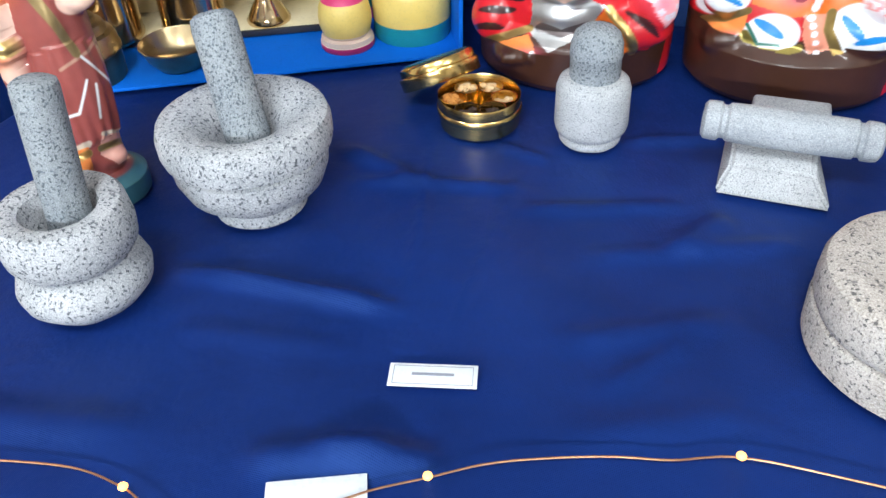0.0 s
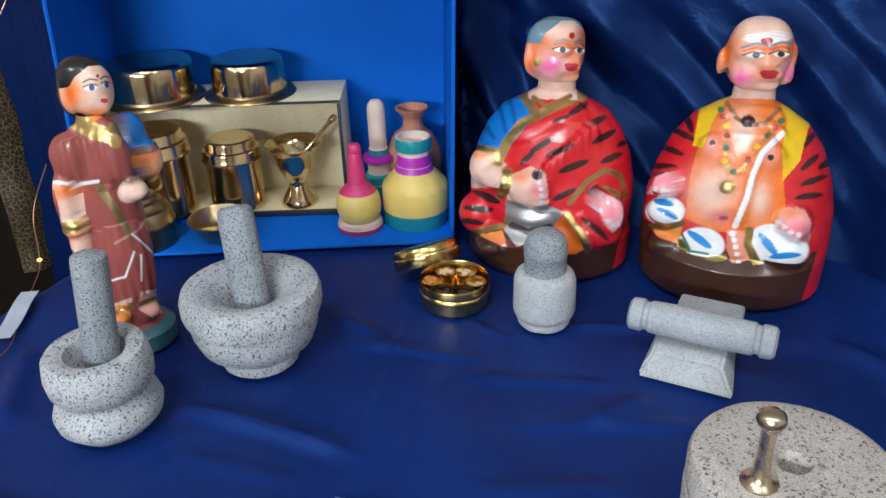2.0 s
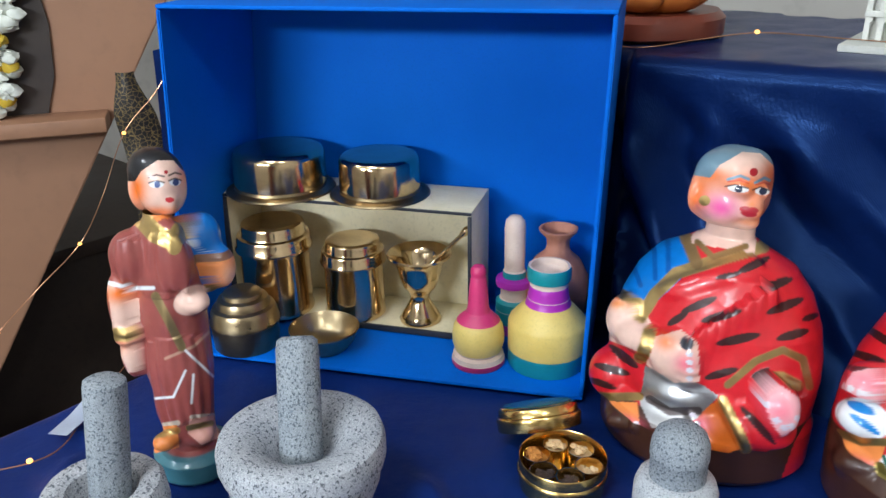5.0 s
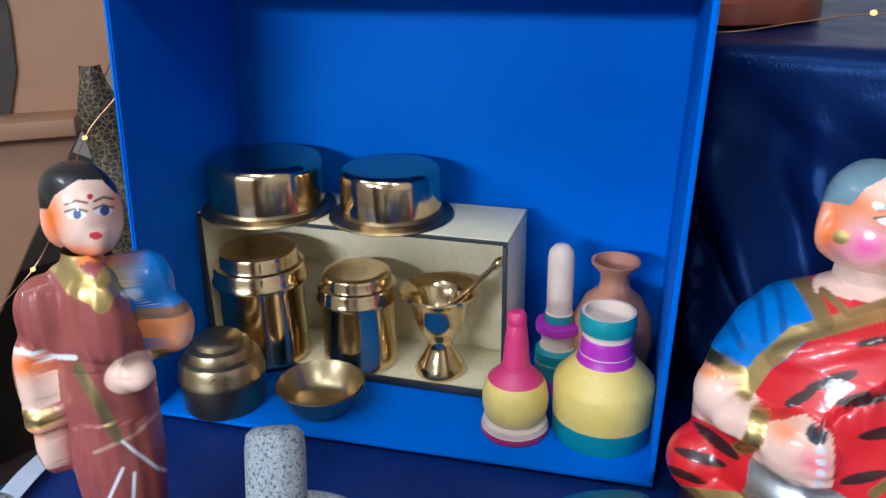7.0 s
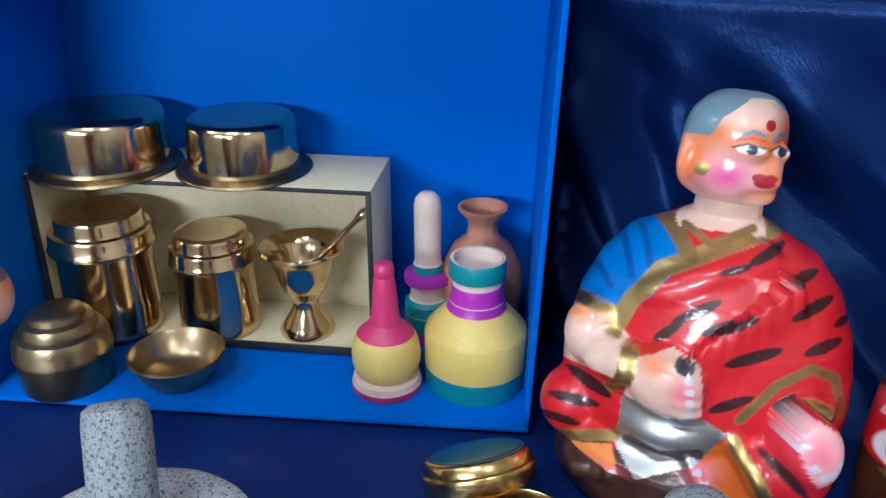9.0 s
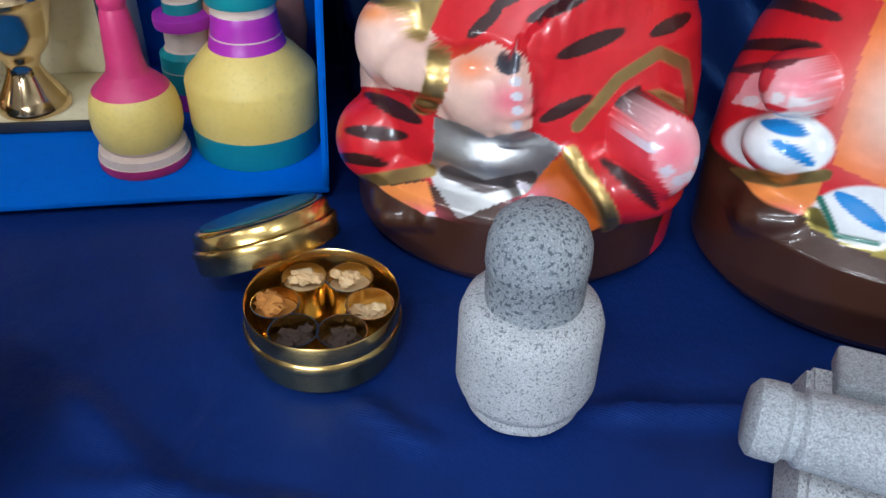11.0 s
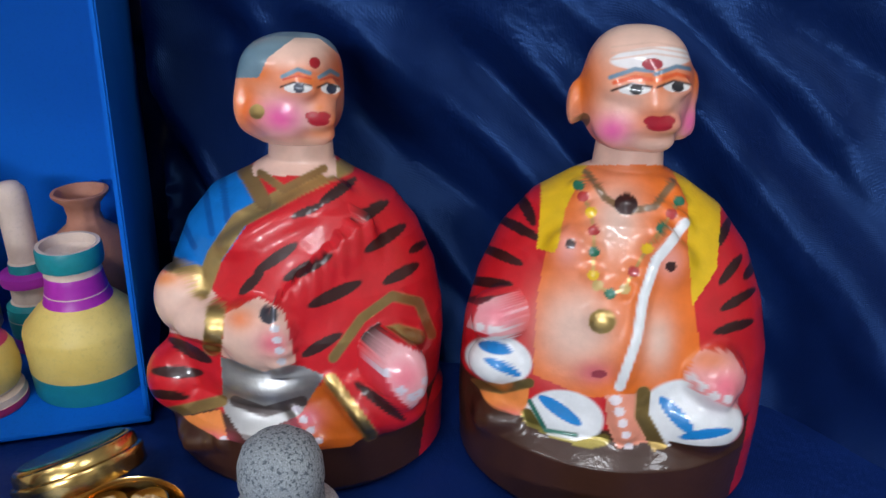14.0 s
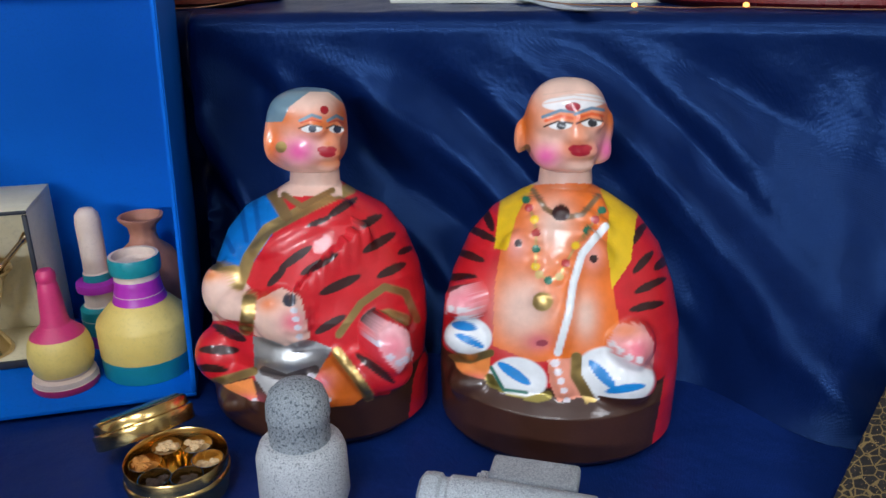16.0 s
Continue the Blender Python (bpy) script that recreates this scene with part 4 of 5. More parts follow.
def oval(x, y, cx, cy, rx, ry, turn=0):
    c, s = math.cos(radians(turn)), math.sin(radians(turn))
    dx, dy = x - cx, y - cy
    return ((dx * c + dy * s) / rx) ** 2 + ((dy * c - dx * s) / ry) ** 2


def along(x, y, line):
    """Distance to a polyline."""
    best = np.full(len(x), 1e9)
    for (x0, y0), (x1, y1) in zip(line, line[1:]):
        dx, dy = x1 - x0, y1 - y0
        t = np.clip(((x - x0) * dx + (y - y0) * dy) / (dx * dx + dy * dy), 0, 1)
        best = np.minimum(best, np.hypot(x - x0 - t * dx, y - y0 - t * dy))
    return best


class Painter:
    def __init__(self, x, y, front, base):
        self.x, self.y, self.front = x, y, front
        self.c = np.tile(np.array((*base, 0.0)), (len(x), 1))

    def put(self, mask, colour, metal=0.0):
        mask = np.clip(np.asarray(mask, float), 0, 1)[:, None] * self.front[:, None]
        self.c += mask * (np.array((*colour, metal)) - self.c)

    def patch(self, poly, colour, metal=0.0):
        self.put(inside(self.x, self.y, poly), colour, metal)

    def dot(self, cx, cy, rx, ry, colour, turn=0, metal=0.0, soft=0.15):
        self.put((1 - oval(self.x, self.y, cx, cy, rx, ry, turn)) / soft, colour, metal)

    def airbrush(self, cx, cy, rx, ry, colour, strength=1.0, turn=0):
        self.put(strength * np.exp(-1.2 * oval(self.x, self.y, cx, cy, rx, ry, turn)), colour)

    def stroke(self, line, width, colour, metal=0.0):
        self.put((width / 2 - along(self.x, self.y, line)) / 3 + 0.5, colour, metal)


def soft_min(a, b, k):
    h = np.clip(0.5 + 0.5 * (b - a) / k, 0, 1)
    return b + (a - b) * h - k * h * (1 - h)


def field(p, core, lumps, k=0.006):
    d = core(p)
    for c, r in lumps:
        r = np.array(r)
        reach = r + 0.012
        near = np.where((np.abs(p[:, 2] - c[2]) < reach[2]) & (np.abs(p[:, 0] - c[0]) < reach[0]) & (np.abs(p[:, 1] - c[1]) < reach[1]))[0]
        if len(near):
            n = np.linalg.norm((p[near] - np.array(c)) / r, axis=1)
            d[near] = soft_min(d[near], (n - 1) * r.min(), k)
    return d


def cast(origin, ways, far, core, lumps, steps=44):
    """Distance from the origins along the ways to the outermost skin."""
    n = len(ways)
    hi, lo = np.full(n, far), np.zeros(n)
    found = np.zeros(n, bool)
    for t in np.linspace(far, 0, steps):
        todo = np.where(~found)[0]
        if not len(todo):
            break
        ins = field(origin[todo] + ways[todo] * t, core, lumps) < 0
        now = todo[ins]
        lo[now], found[now] = t, True
        hi[todo[~ins]] = t
    for _ in range(9):
        mid = (lo + hi) / 2
        ins = field(origin + ways * mid[:, None], core, lumps) < 0
        lo, hi = np.where(ins, mid, lo), np.where(ins, hi, mid)
    return (lo + hi) / 2


def skin(cam_view, x, y, core, lumps, sink=0.0):
    """The point of the doll's skin that the camera view shows at (x, y), sunk in by so much."""
    w = cam_view.way(x, y)
    w = w / np.linalg.norm(w)
    ts = np.linspace(0.38, 0.95, 1100)
    p = cam_view.e + ts[:, None] * w
    ins = np.where(field(p, core, lumps) < 0)[0]
    i = ins[0] if len(ins) else int(np.argmin(field(p, core, lumps)))
    return cam_view.e + (ts[i] + sink) * w


def dress(cam_view, core, lumps, small):
    """Adds small raised features (x, y, radii) upon the skin."""
    return lumps + [(skin(cam_view, x, y, core, lumps, min(r) * 0.45), r) for x, y, r in small]


def grid_faces(nu, nv, start=0):
    i, j = np.meshgrid(np.arange(nu), np.arange(nv - 1))
    a = start + j * nu + i
    b = start + j * nu + (i + 1) % nu
    return np.stack((a, b, b + nu, a + nu), -1).reshape(-1, 4)


def doll_mesh(name, m, body_core, body_lumps, top, head_at, head_core, head_lumps, paint_body, paint_head, label, nu=380, nv=260, hu=240, hv=190, axis=lambda z: (0 * z, 0 * z)):
    th = np.linspace(0, 2 * np.pi, nu, endpoint=False) - np.pi / 2
    zs = np.linspace(0, top, nv)
    tt, zz = np.meshgrid(th, zs)
    ways = np.stack((np.cos(tt), np.sin(tt), 0 * tt), -1).reshape(-1, 3)
    ax, ay = axis(zz)
    org = np.stack((ax, ay, zz), -1).reshape(-1, 3)
    pb = org + ways * np.maximum(cast(org, ways, 0.135, body_core, body_lumps), 0.0005)[:, None]
    ph_ = np.linspace(0.0, np.pi, hv)
    tt, pp = np.meshgrid(th[:: 1] if hu == nu else np.linspace(0, 2 * np.pi, hu, endpoint=False), ph_)
    ways = np.stack((np.cos(tt) * np.sin(pp), np.sin(tt) * np.sin(pp), -np.cos(pp)), -1).reshape(-1, 3)
    org = np.tile(np.array(head_at), (len(ways), 1))
    ph = org + ways * cast(org, ways, 0.075, head_core, head_lumps)[:, None]
    co = np.vstack((pb, ph))
    faces = np.vstack((grid_faces(nu, nv), grid_faces(hu, hv, len(pb))))
    me = bpy.data.meshes.new(name)
    me.from_pydata(co.tolist(), [], faces.tolist())
    col = np.vstack((paint_body(pb), paint_head(ph)))
    layer = me.color_attributes.new("paint", "FLOAT_COLOR", "POINT")
    layer.data.foreach_set("color", col.astype(np.float32).ravel())
    me.materials.append(PAINT)
    me.shade_smooth()
    ob = new(name, me)
    ob.matrix_world = m
    return tagged(ob, label, "doll")


SKIN, PALE, PINK, WHITE = (0.80, 0.25, 0.06), (0.80, 0.53, 0.43), (0.80, 0.15, 0.22), (0.76, 0.78, 0.80)
RED, DARK, BROWN, GILT = (0.60, 0.012, 0.020), (0.035, 0.009, 0.009), (0.050, 0.018, 0.010), (0.62, 0.43, 0.16)
DEEP_ORANGE, BLUE, YELLOW, LIPS, SILVER = (0.80, 0.165, 0.015), (0.005, 0.17, 0.56), (0.80, 0.50, 0.01), (0.42, 0.015, 0.03), (0.50, 0.50, 0.50)


def profile_core(table, flat, ycurve=0.0, foot=0.0):
    zt, rt = zip(*table)

    def core(p):
        r = np.interp(p[:, 2], zt, rt)
        deep = np.where(p[:, 1] < 0, flat + foot * np.clip((0.056 - p[:, 2]) / 0.012, 0, 1), flat)
        return (np.hypot(p[:, 0], (p[:, 1] - ycurve * np.maximum(p[:, 2] - 0.05, 0)) / deep) - r) * flat
    return core


def egg(at_, r, power=2.5):
    at_, r = np.array(at_), np.array(r)

    def core(p):
        q = np.abs((p - at_) / r)
        return ((q ** power).sum(1) ** (1 / power) - 1) * r.min()
    return core


# -- the seated woman --
# eye and way are the camera's pose at 15.5 s, in doll space
WD = CameraView((0.2440, -0.5320, 0.3910), (-0.468, 1.819, -0.686), -0.2, 2226, 749, 342)
WOMAN_CORE = profile_core([(0, 0.088), (0.006, 0.093), (0.04, 0.094), (0.05, 0.091), (0.08, 0.093), (0.10, 0.0915), (0.125, 0.086), (0.150, 0.075), (0.168, 0.060), (0.180, 0.037), (0.190, 0.021), (0.22, 0.019), (0.23, 0.018)], 0.74, 0.10, 0.12)
wl = [(WD.at(128, 612, -0.042), (0.0185, 0.019, 0.024)), (WD.at(170, 660, -0.056), (0.020, 0.016, 0.014)), (WD.at(285, 695, -0.060), (0.023, 0.016, 0.022)),
      (WD.at(124, 788, -0.040), (0.024, 0.025, 0.025)), (WD.at(165, 915, -0.058), (0.016, 0.018, 0.010)), (WD.at(560, 840, -0.046), (0.030, 0.022, 0.020)),
      (WD.at(605, 780, -0.054), (0.0165, 0.013, 0.021)), (WD.at(455, 895, -0.056), (0.024, 0.014, 0.016)), (WD.at(305, 800, -0.054), (0.028, 0.018, 0.014)),
      (WD.at(315, 885, -0.054), (0.022, 0.016, 0.012))]
fine = [(330 + 30 * i, 690 - 28 * i, (0.004, 0.005, 0.020)) for i in range(8)]
fine += [(250 + 26 * i, 500 - 16 * i, (0.011, 0.006, 0.006)) for i in range(9)]
fine += [(330 + 5 * i, 676 + 26 * i, (0.006, 0.005, 0.0032)) for i in range(4)]
fine += [(568 + 26 * i, 800 + (0, 22, 26, 10)[i], (0.0032, 0.004, 0.009)) for i in range(4)]
fine += [(452 + 11 * i, 800 + 15 * i, (0.0035, 0.0035, 0.0032)) for i in range(9)]
fine += [(132 + 24 * i, 946, (0.003, 0.004, 0.004)) for i in range(4)] + [(372 + 16 * i, 868 + 24 * i, (0.0034, 0.004, 0.003)) for i in range(4)]
fine += [(190, 640 + 20 * i, (0.006, 0.006, 0.0035)) for i in range(5)] + [(555 + 18 * i, 702 - 5 * (i in (2, 3)), (0.0034, 0.004, 0.005)) for i in range(6)]
wl = dress(WD, WOMAN_CORE, wl, fine)
W_HEAD = WD.at(372, 150, 0.012)


def paint_woman(p):
    x, y = WD(p)
    front = (p[:, 1] < 0.035 + 0.35 * np.maximum(p[:, 2] - 0.10, 0)).astype(float)
    b = Painter(x, y, np.ones(len(x)), RED)
    low = np.clip((0.059 + 0.008 * np.sin(p[:, 0] * 60) - p[:, 2]) / 0.002, 0, 1) * (p[:, 0] < 0.086 + 0.1 * p[:, 2])
    b.put(low, BROWN)
    b.front = front
    b.patch([(22, 900), (20, 760), (60, 670), (130, 670), (215, 760), (215, 860), (100, 890)], RED)
    b.patch([(255, 300), (300, 405), (180, 575), (30, 540), (120, 390)], BLUE)
    for line in (((175, 370), (190, 470)), ((215, 350), (225, 440)), ((120, 440), (150, 500))):
        b.stroke(line, 14, (0.004, 0.09, 0.35))
    b.patch([(440, 820), (560, 780), (640, 860), (600, 920), (500, 940), (430, 860)], RED)
    b.patch([(365, 870), (440, 800), (530, 930), (440, 990), (375, 900)], DEEP_ORANGE)
    b.airbrush(395, 890, 40, 35, PINK)
    b.patch([(205, 750), (385, 768), (435, 790), (380, 880), (255, 940), (208, 870)], SILVER, 0.85)
    b.stroke(((235, 850), (300, 875), (385, 850)), 26, (0.10, 0.08, 0.08), 0.5)
    b.patch([(60, 555), (170, 565), (215, 640), (200, 715), (60, 690), (48, 620)], PALE)
    b.airbrush(80, 570, 60, 22, SKIN, 0.9)
    b.patch([(215, 650), (290, 612), (345, 640), (372, 760), (300, 782), (205, 745)], PALE)
    b.airbrush(250, 660, 40, 30, DEEP_ORANGE, 0.8)
    b.airbrush(320, 715, 40, 35, PINK, 0.9)
    b.dot(312, 650, 22, 22, (0.10, 0.10, 0.12), 0, 0.6)
    for i in range(4):
        b.dot(325 + 5 * i, 682 + 25 * i, 11, 9, (0.62, 0.60, 0.66))
    b.stroke(((195, 640), (185, 725)), 42, GILT, 1)
    b.patch([(110, 890), (200, 870), (220, 950), (170, 965), (108, 945)], SKIN)
    b.airbrush(170, 940, 55, 22, PINK)
    for i in range(4):
        b.dot(135 + 24 * i, 946 - 6 * (i > 2), 10, 10, (0.70, 0.62, 0.68))
        b.dot(372 + 16 * i, 868 + 24 * i, 11, 9, (0.66, 0.60, 0.68))
    for x0, y0, ln, a, w in ((470, 375, 55, -35, 13), (535, 425, 60, -30, 14), (575, 480, 60, -33, 14), (610, 560, 50, -28, 14), (400, 545, 65, -28, 14), (460, 605, 70, -25, 15), (330, 525, 62, -35, 13),
                             (430, 720, 55, -30, 13), (275, 580, 40, -45, 12), (400, 420, 40, -22, 9), (135, 735, 58, 28, 15), (105, 785, 62, 2, 15), (80, 838, 52, 6, 12), (560, 850, 75, 38, 13), (650, 500, 26, -30, 10), (540, 690, 30, -40, 8)):
        b.dot(x0, y0, ln, w, DARK, a)
    b.stroke(((490, 318), (380, 370), (250, 440), (195, 520), (165, 600)), 36, GILT, 0.75)
    b.stroke(((262, 320), (305, 400)), 36, (0.34, 0.21, 0.08), 0.5)
    b.stroke(((70, 530), (160, 560)), 34, GILT, 1)
    b.stroke(((30, 890), (110, 875), (205, 850)), 26, (0.40, 0.26, 0.09), 0.8)
    b.stroke(((455, 750), (520, 660), (590, 610), (650, 625), (682, 700)), 22, (0.42, 0.28, 0.10), 0.8)
    b.stroke(((550, 705), (600, 690), (650, 705)), 32, GILT, 1)
    b.stroke(((450, 800), (500, 870), (540, 930)), 30, GILT, 0.95)
    b.patch([(540, 740), (600, 715), (660, 740), (668, 820), (630, 868), (590, 830), (570, 790)], (0.80, 0.42, 0.44))
    b.airbrush(610, 790, 45, 45, PINK, 0.85)
    for q in ((572, 782), (606, 822), (630, 838), (650, 828), (662, 800)):
        b.dot(*q, 11, 11, (0.66, 0.58, 0.66))
    neck = p[:, 2] > 0.176
    b.front = np.ones(len(x))
    b.put((p[:, 2] < 0.037) & (p[:, 0] < 0.086 + 0.1 * p[:, 2]), BROWN)
    b.put(neck & (y < 342) & (np.abs(x - 368) < 100) & (np.hypot(p[:, 0], p[:, 1] - 0.013) < 0.030), PALE)
    b.stroke(((300, 335), (350, 372), (440, 325)), 18, (0.34, 0.21, 0.08), 0.5)
    return b.c


def paint_woman_head(p):
    x, y = WD(p)
    b = Painter(x, y, np.ones(len(x)), PALE)
    back = np.clip((p[:, 1] - W_HEAD[1] - 0.45 * (p[:, 0] - W_HEAD[0]) - 0.004) / 0.003, 0, 1)
    seen = (back < 0.5).astype(float)
    b.airbrush(268, 190, 44, 90, DEEP_ORANGE, 1.0)
    b.airbrush(300, 120, 40, 26, DEEP_ORANGE, 0.9)
    b.airbrush(478, 110, 34, 80, DEEP_ORANGE, 0.95)
    b.airbrush(400, 138, 105, 40, DEEP_ORANGE, 0.95)
    b.airbrush(432, 185, 30, 40, DEEP_ORANGE, 0.6)
    b.airbrush(470, 228, 34, 44, DEEP_ORANGE, 0.85)
    b.airbrush(428, 250, 40, 14, SKIN, 0.7)
    b.airbrush(345, 215, 52, 42, (0.80, 0.10, 0.34), 1.0)
    b.airbrush(385, 120, 40, 6, (0.75, 0.12, 0.03), 0.7)
    b.front = seen
    for cx, w in ((383, 32), (455, 23)):
        b.dot(cx, 152, w, 12, (0.80, 0.78, 0.76))
        b.dot(cx + 2, 152, 12, 12, (0.02, 0.03, 0.06))
        b.stroke(((cx - w - 6, 150), (cx - 8, 140), (cx + w - 4, 147)), 4, (0.03, 0.01, 0.01))
        b.stroke(((cx - w - 2, 128), (cx, 112), (cx + w - 6, 120)), 9, (0.16, 0.28, 0.36))
        b.stroke(((cx - w, 134), (cx, 126), (cx + w - 4, 132)), 4, (0.65, 0.06, 0.03))
    b.dot(416, 212, 19, 10, LIPS)
    b.dot(438, 212, 17, 10, LIPS)
    b.dot(428, 223, 25, 11, LIPS)
    b.airbrush(428, 194, 12, 8, SKIN, 0.7)
    b.dot(420, 97, 13, 13, (0.40, 0.01, 0.02))
    b.dot(293, 203, 17, 17, GILT, 0, 0.9)
    b.front = np.ones(len(x))
    hair = inside(x, y, [(225, 130), (298, 130), (318, 88), (378, 42), (432, 42), (490, 85), (520, 0), (200, 0)])
    b.put(np.maximum(hair, back * (y < 140)), (0.14, 0.23, 0.29))
    b.put(back * (y >= 140), SKIN)
    return b.c


W_EGG = egg(W_HEAD, (0.0284, 0.031, 0.0322), 3.0)
head_lumps_w = dress(WD, W_EGG, [], [(437, 183, (0.0045, 0.006, 0.009)), (441, 190, (0.0055, 0.006, 0.004)), (416, 214, (0.006, 0.004, 0.0035)), (440, 214, (0.005, 0.004, 0.0035)), (428, 224, (0.006, 0.004, 0.003)), (262, 190, (0.004, 0.008, 0.012)), (293, 203, (0.005, 0.004, 0.005)),
                                     (345, 218, (0.012, 0.007, 0.011)), (385, 154, (0.008, 0.004, 0.004)), (455, 154, (0.006, 0.004, 0.004)), (430, 250, (0.009, 0.006, 0.006))])
doll_mesh("seated_woman_doll", pose(0.427, 1.15, 0), WOMAN_CORE, wl, 0.212, W_HEAD, W_EGG, head_lumps_w, paint_woman, paint_woman_head,
          "glossy seated doll in red striped sari with grey hair", axis=lambda z: (0 * z, 0.10 * np.maximum(z - 0.05, 0)))

# -- the seated man --
# the same camera pose, from this doll's foot
MD = CameraView((0.0450, -0.5560, 0.3910), (-0.468, 1.819, -0.686), -0.2, 2149, 66, 360)
MAN_CORE = profile_core([(0, 0.090), (0.006, 0.095), (0.04, 0.096), (0.06, 0.096), (0.09, 0.094), (0.12, 0.087), (0.150, 0.0745), (0.172, 0.057), (0.186, 0.036), (0.194, 0.021), (0.22, 0.0185), (0.24, 0.018)], 0.76, 0.08, 0.14)
ml = [(MD.at(385, 705, -0.040), (0.045, 0.026, 0.032)), (MD.at(295, 520, -0.036), (0.014, 0.010, 0.014)), (MD.at(500, 545, -0.036), (0.014, 0.010, 0.014)),
      (MD.at(135, 655, -0.046), (0.0145, 0.016, 0.015)), (MD.at(145, 760, -0.048), (0.0185, 0.017, 0.015)), (MD.at(150, 875, -0.050), (0.016, 0.016, 0.013)), (MD.at(290, 885, -0.058), (0.024, 0.013, 0.015)),
      (MD.at(412, 890, -0.060), (0.011, 0.013, 0.017)), (MD.at(560, 885, -0.054), (0.030, 0.018, 0.021)), (MD.at(612, 790, -0.050), (0.0165, 0.017, 0.017))]
fine = [(x, y, (0.0034, 0.004, 0.007)) for x, y in ((533, 465), (500, 500), (472, 540), (454, 590), (444, 640), (437, 690), (425, 740), (410, 790))]
fine += [(x, y, (0.003, 0.004, 0.006)) for x, y in ((98, 680), (122, 686), (146, 686), (170, 680), (556, 790), (578, 812), (604, 830), (632, 836))]
fine += [(105 + 20 * i, 892, (0.0027, 0.004, 0.004)) for i in range(5)] + [(395 + 7 * i, 848 + 25 * i, (0.0034, 0.004, 0.003)) for i in range(4)]
fine += [(358, 672, (0.007, 0.005, 0.007)), (410, 422, (0.006, 0.006, 0.006)), (350, 390, (0.005, 0.004, 0.004)), (470, 425, (0.006, 0.004, 0.004)), (505, 385, (0.005, 0.004, 0.004))]
fine += [(x, y, (0.0032, 0.003, 0.0032)) for x, y in ((312, 378), (320, 403), (335, 437), (340, 476), (340, 522), (338, 572), (375, 612), (405, 602), (424, 564), (452, 515), (485, 470), (507, 440), (525, 413))]
ml = dress(MD, MAN_CORE, ml, fine)
M_HEAD = MD.at(425, 178, 0.002)


def paint_man(p):
    x, y = MD(p)
    b = Painter(x, y, np.ones(len(x)), RED)
    low = np.clip((0.062 + 0.004 * np.sin(p[:, 0] * 70) - p[:, 2]) / 0.002, 0, 1) * (p[:, 0] < 0.080 + 0.1 * p[:, 2])
    b.put(low, BROWN)
    b.front = (p[:, 1] < 0.03 + 0.40 * np.maximum(p[:, 2] - 0.10, 0)).astype(float)
    for x0, y0, ln, a in ((185, 470, 55, 30), (150, 530, 50, 25), (125, 590, 50, 5), (205, 430, 40, 70), (640, 560, 45, -50), (660, 625, 52, -28), (650, 685, 52, -15), (625, 480, 40, -60), (690, 560, 30, -50), (120, 630, 40, 0)):
        b.dot(x0, y0, ln, 12, DARK, a)
    b.patch([(320, 300), (520, 300), (548, 430), (556, 620), (580, 780), (500, 835), (330, 840), (215, 790), (222, 620), (240, 520), (290, 390)], DEEP_ORANGE)
    b.airbrush(300, 690, 80, 95, PALE)
    b.airbrush(310, 690, 70, 80, PALE, 0.9)
    b.airbrush(480, 715, 38, 75, PALE)
    b.airbrush(390, 450, 62, 90, PALE)
    b.airbrush(285, 515, 32, 45, (0.80, 0.36, 0.32), 0.8)
    b.airbrush(500, 545, 32, 45, (0.80, 0.36, 0.32), 0.8)
    b.airbrush(345, 785, 42, 28, (0.62, 0.12, 0.16), 0.9)
    b.dot(290, 505, 11, 12, DARK)
    b.dot(503, 553, 12, 12, DARK)
    b.dot(355, 788, 18, 9, (0.30, 0.04, 0.06))
    b.patch([(350, 270), (245, 300), (222, 515), (258, 525), (285, 425), (335, 330)], YELLOW)
    b.patch([(495, 275), (585, 320), (622, 420), (606, 560), (555, 636), (540, 520), (545, 420), (510, 330)], YELLOW)
    b.stroke(((330, 350), (365, 405), (410, 435), (470, 425), (515, 370)), 15, (0.20, 0.11, 0.05))
    b.dot(410, 420, 26, 24, DARK)
    beads = [(312, 378), (320, 403), (335, 437), (340, 476), (340, 522), (338, 572), (348, 594), (375, 612), (405, 602), (424, 564), (452, 515), (485, 470), (507, 440), (525, 413)]
    tones = ((0.01, 0.14, 0.08), (0.42, 0.02, 0.02), YELLOW, (0.42, 0.02, 0.02), (0.01, 0.14, 0.08), YELLOW, GILT, (0.01, 0.14, 0.08), GILT, (0.42, 0.02, 0.02), YELLOW, (0.01, 0.14, 0.08), (0.42, 0.02, 0.02), (0.01, 0.14, 0.08))
    b.stroke(beads, 6, GILT, 0.8)
    for q, t in zip(beads, tones):
        b.dot(*q, 13, 12, t)
    b.dot(358, 672, 30, 28, GILT, 0, 1)
    b.stroke(((535, 460), (470, 540), (445, 620), (432, 710), (400, 815)), 22, WHITE)
    b.dot(145, 760, 72, 56, WHITE, 15)
    b.dot(135, 732, 38, 14, (0.01, 0.22, 0.58), 12)
    b.dot(150, 775, 46, 11, (0.01, 0.22, 0.58), 25)
    b.patch([(78, 690), (95, 640), (150, 612), (205, 640), (190, 705), (120, 705)], (0.80, 0.40, 0.42))
    b.airbrush(135, 660, 55, 30, PINK, 0.7)
    for i in range(4):
        b.dot(98 + 24 * i, 686 + 5 * (i in (1, 2)), 10, 10, (0.74, 0.66, 0.68))
    b.patch([(92, 820), (208, 820), (208, 912), (92, 905)], SKIN)
    b.airbrush(145, 890, 60, 22, PINK)
    b.stroke(((95, 815), (150, 825), (208, 810)), 22, (0.34, 0.24, 0.08), 0.8)
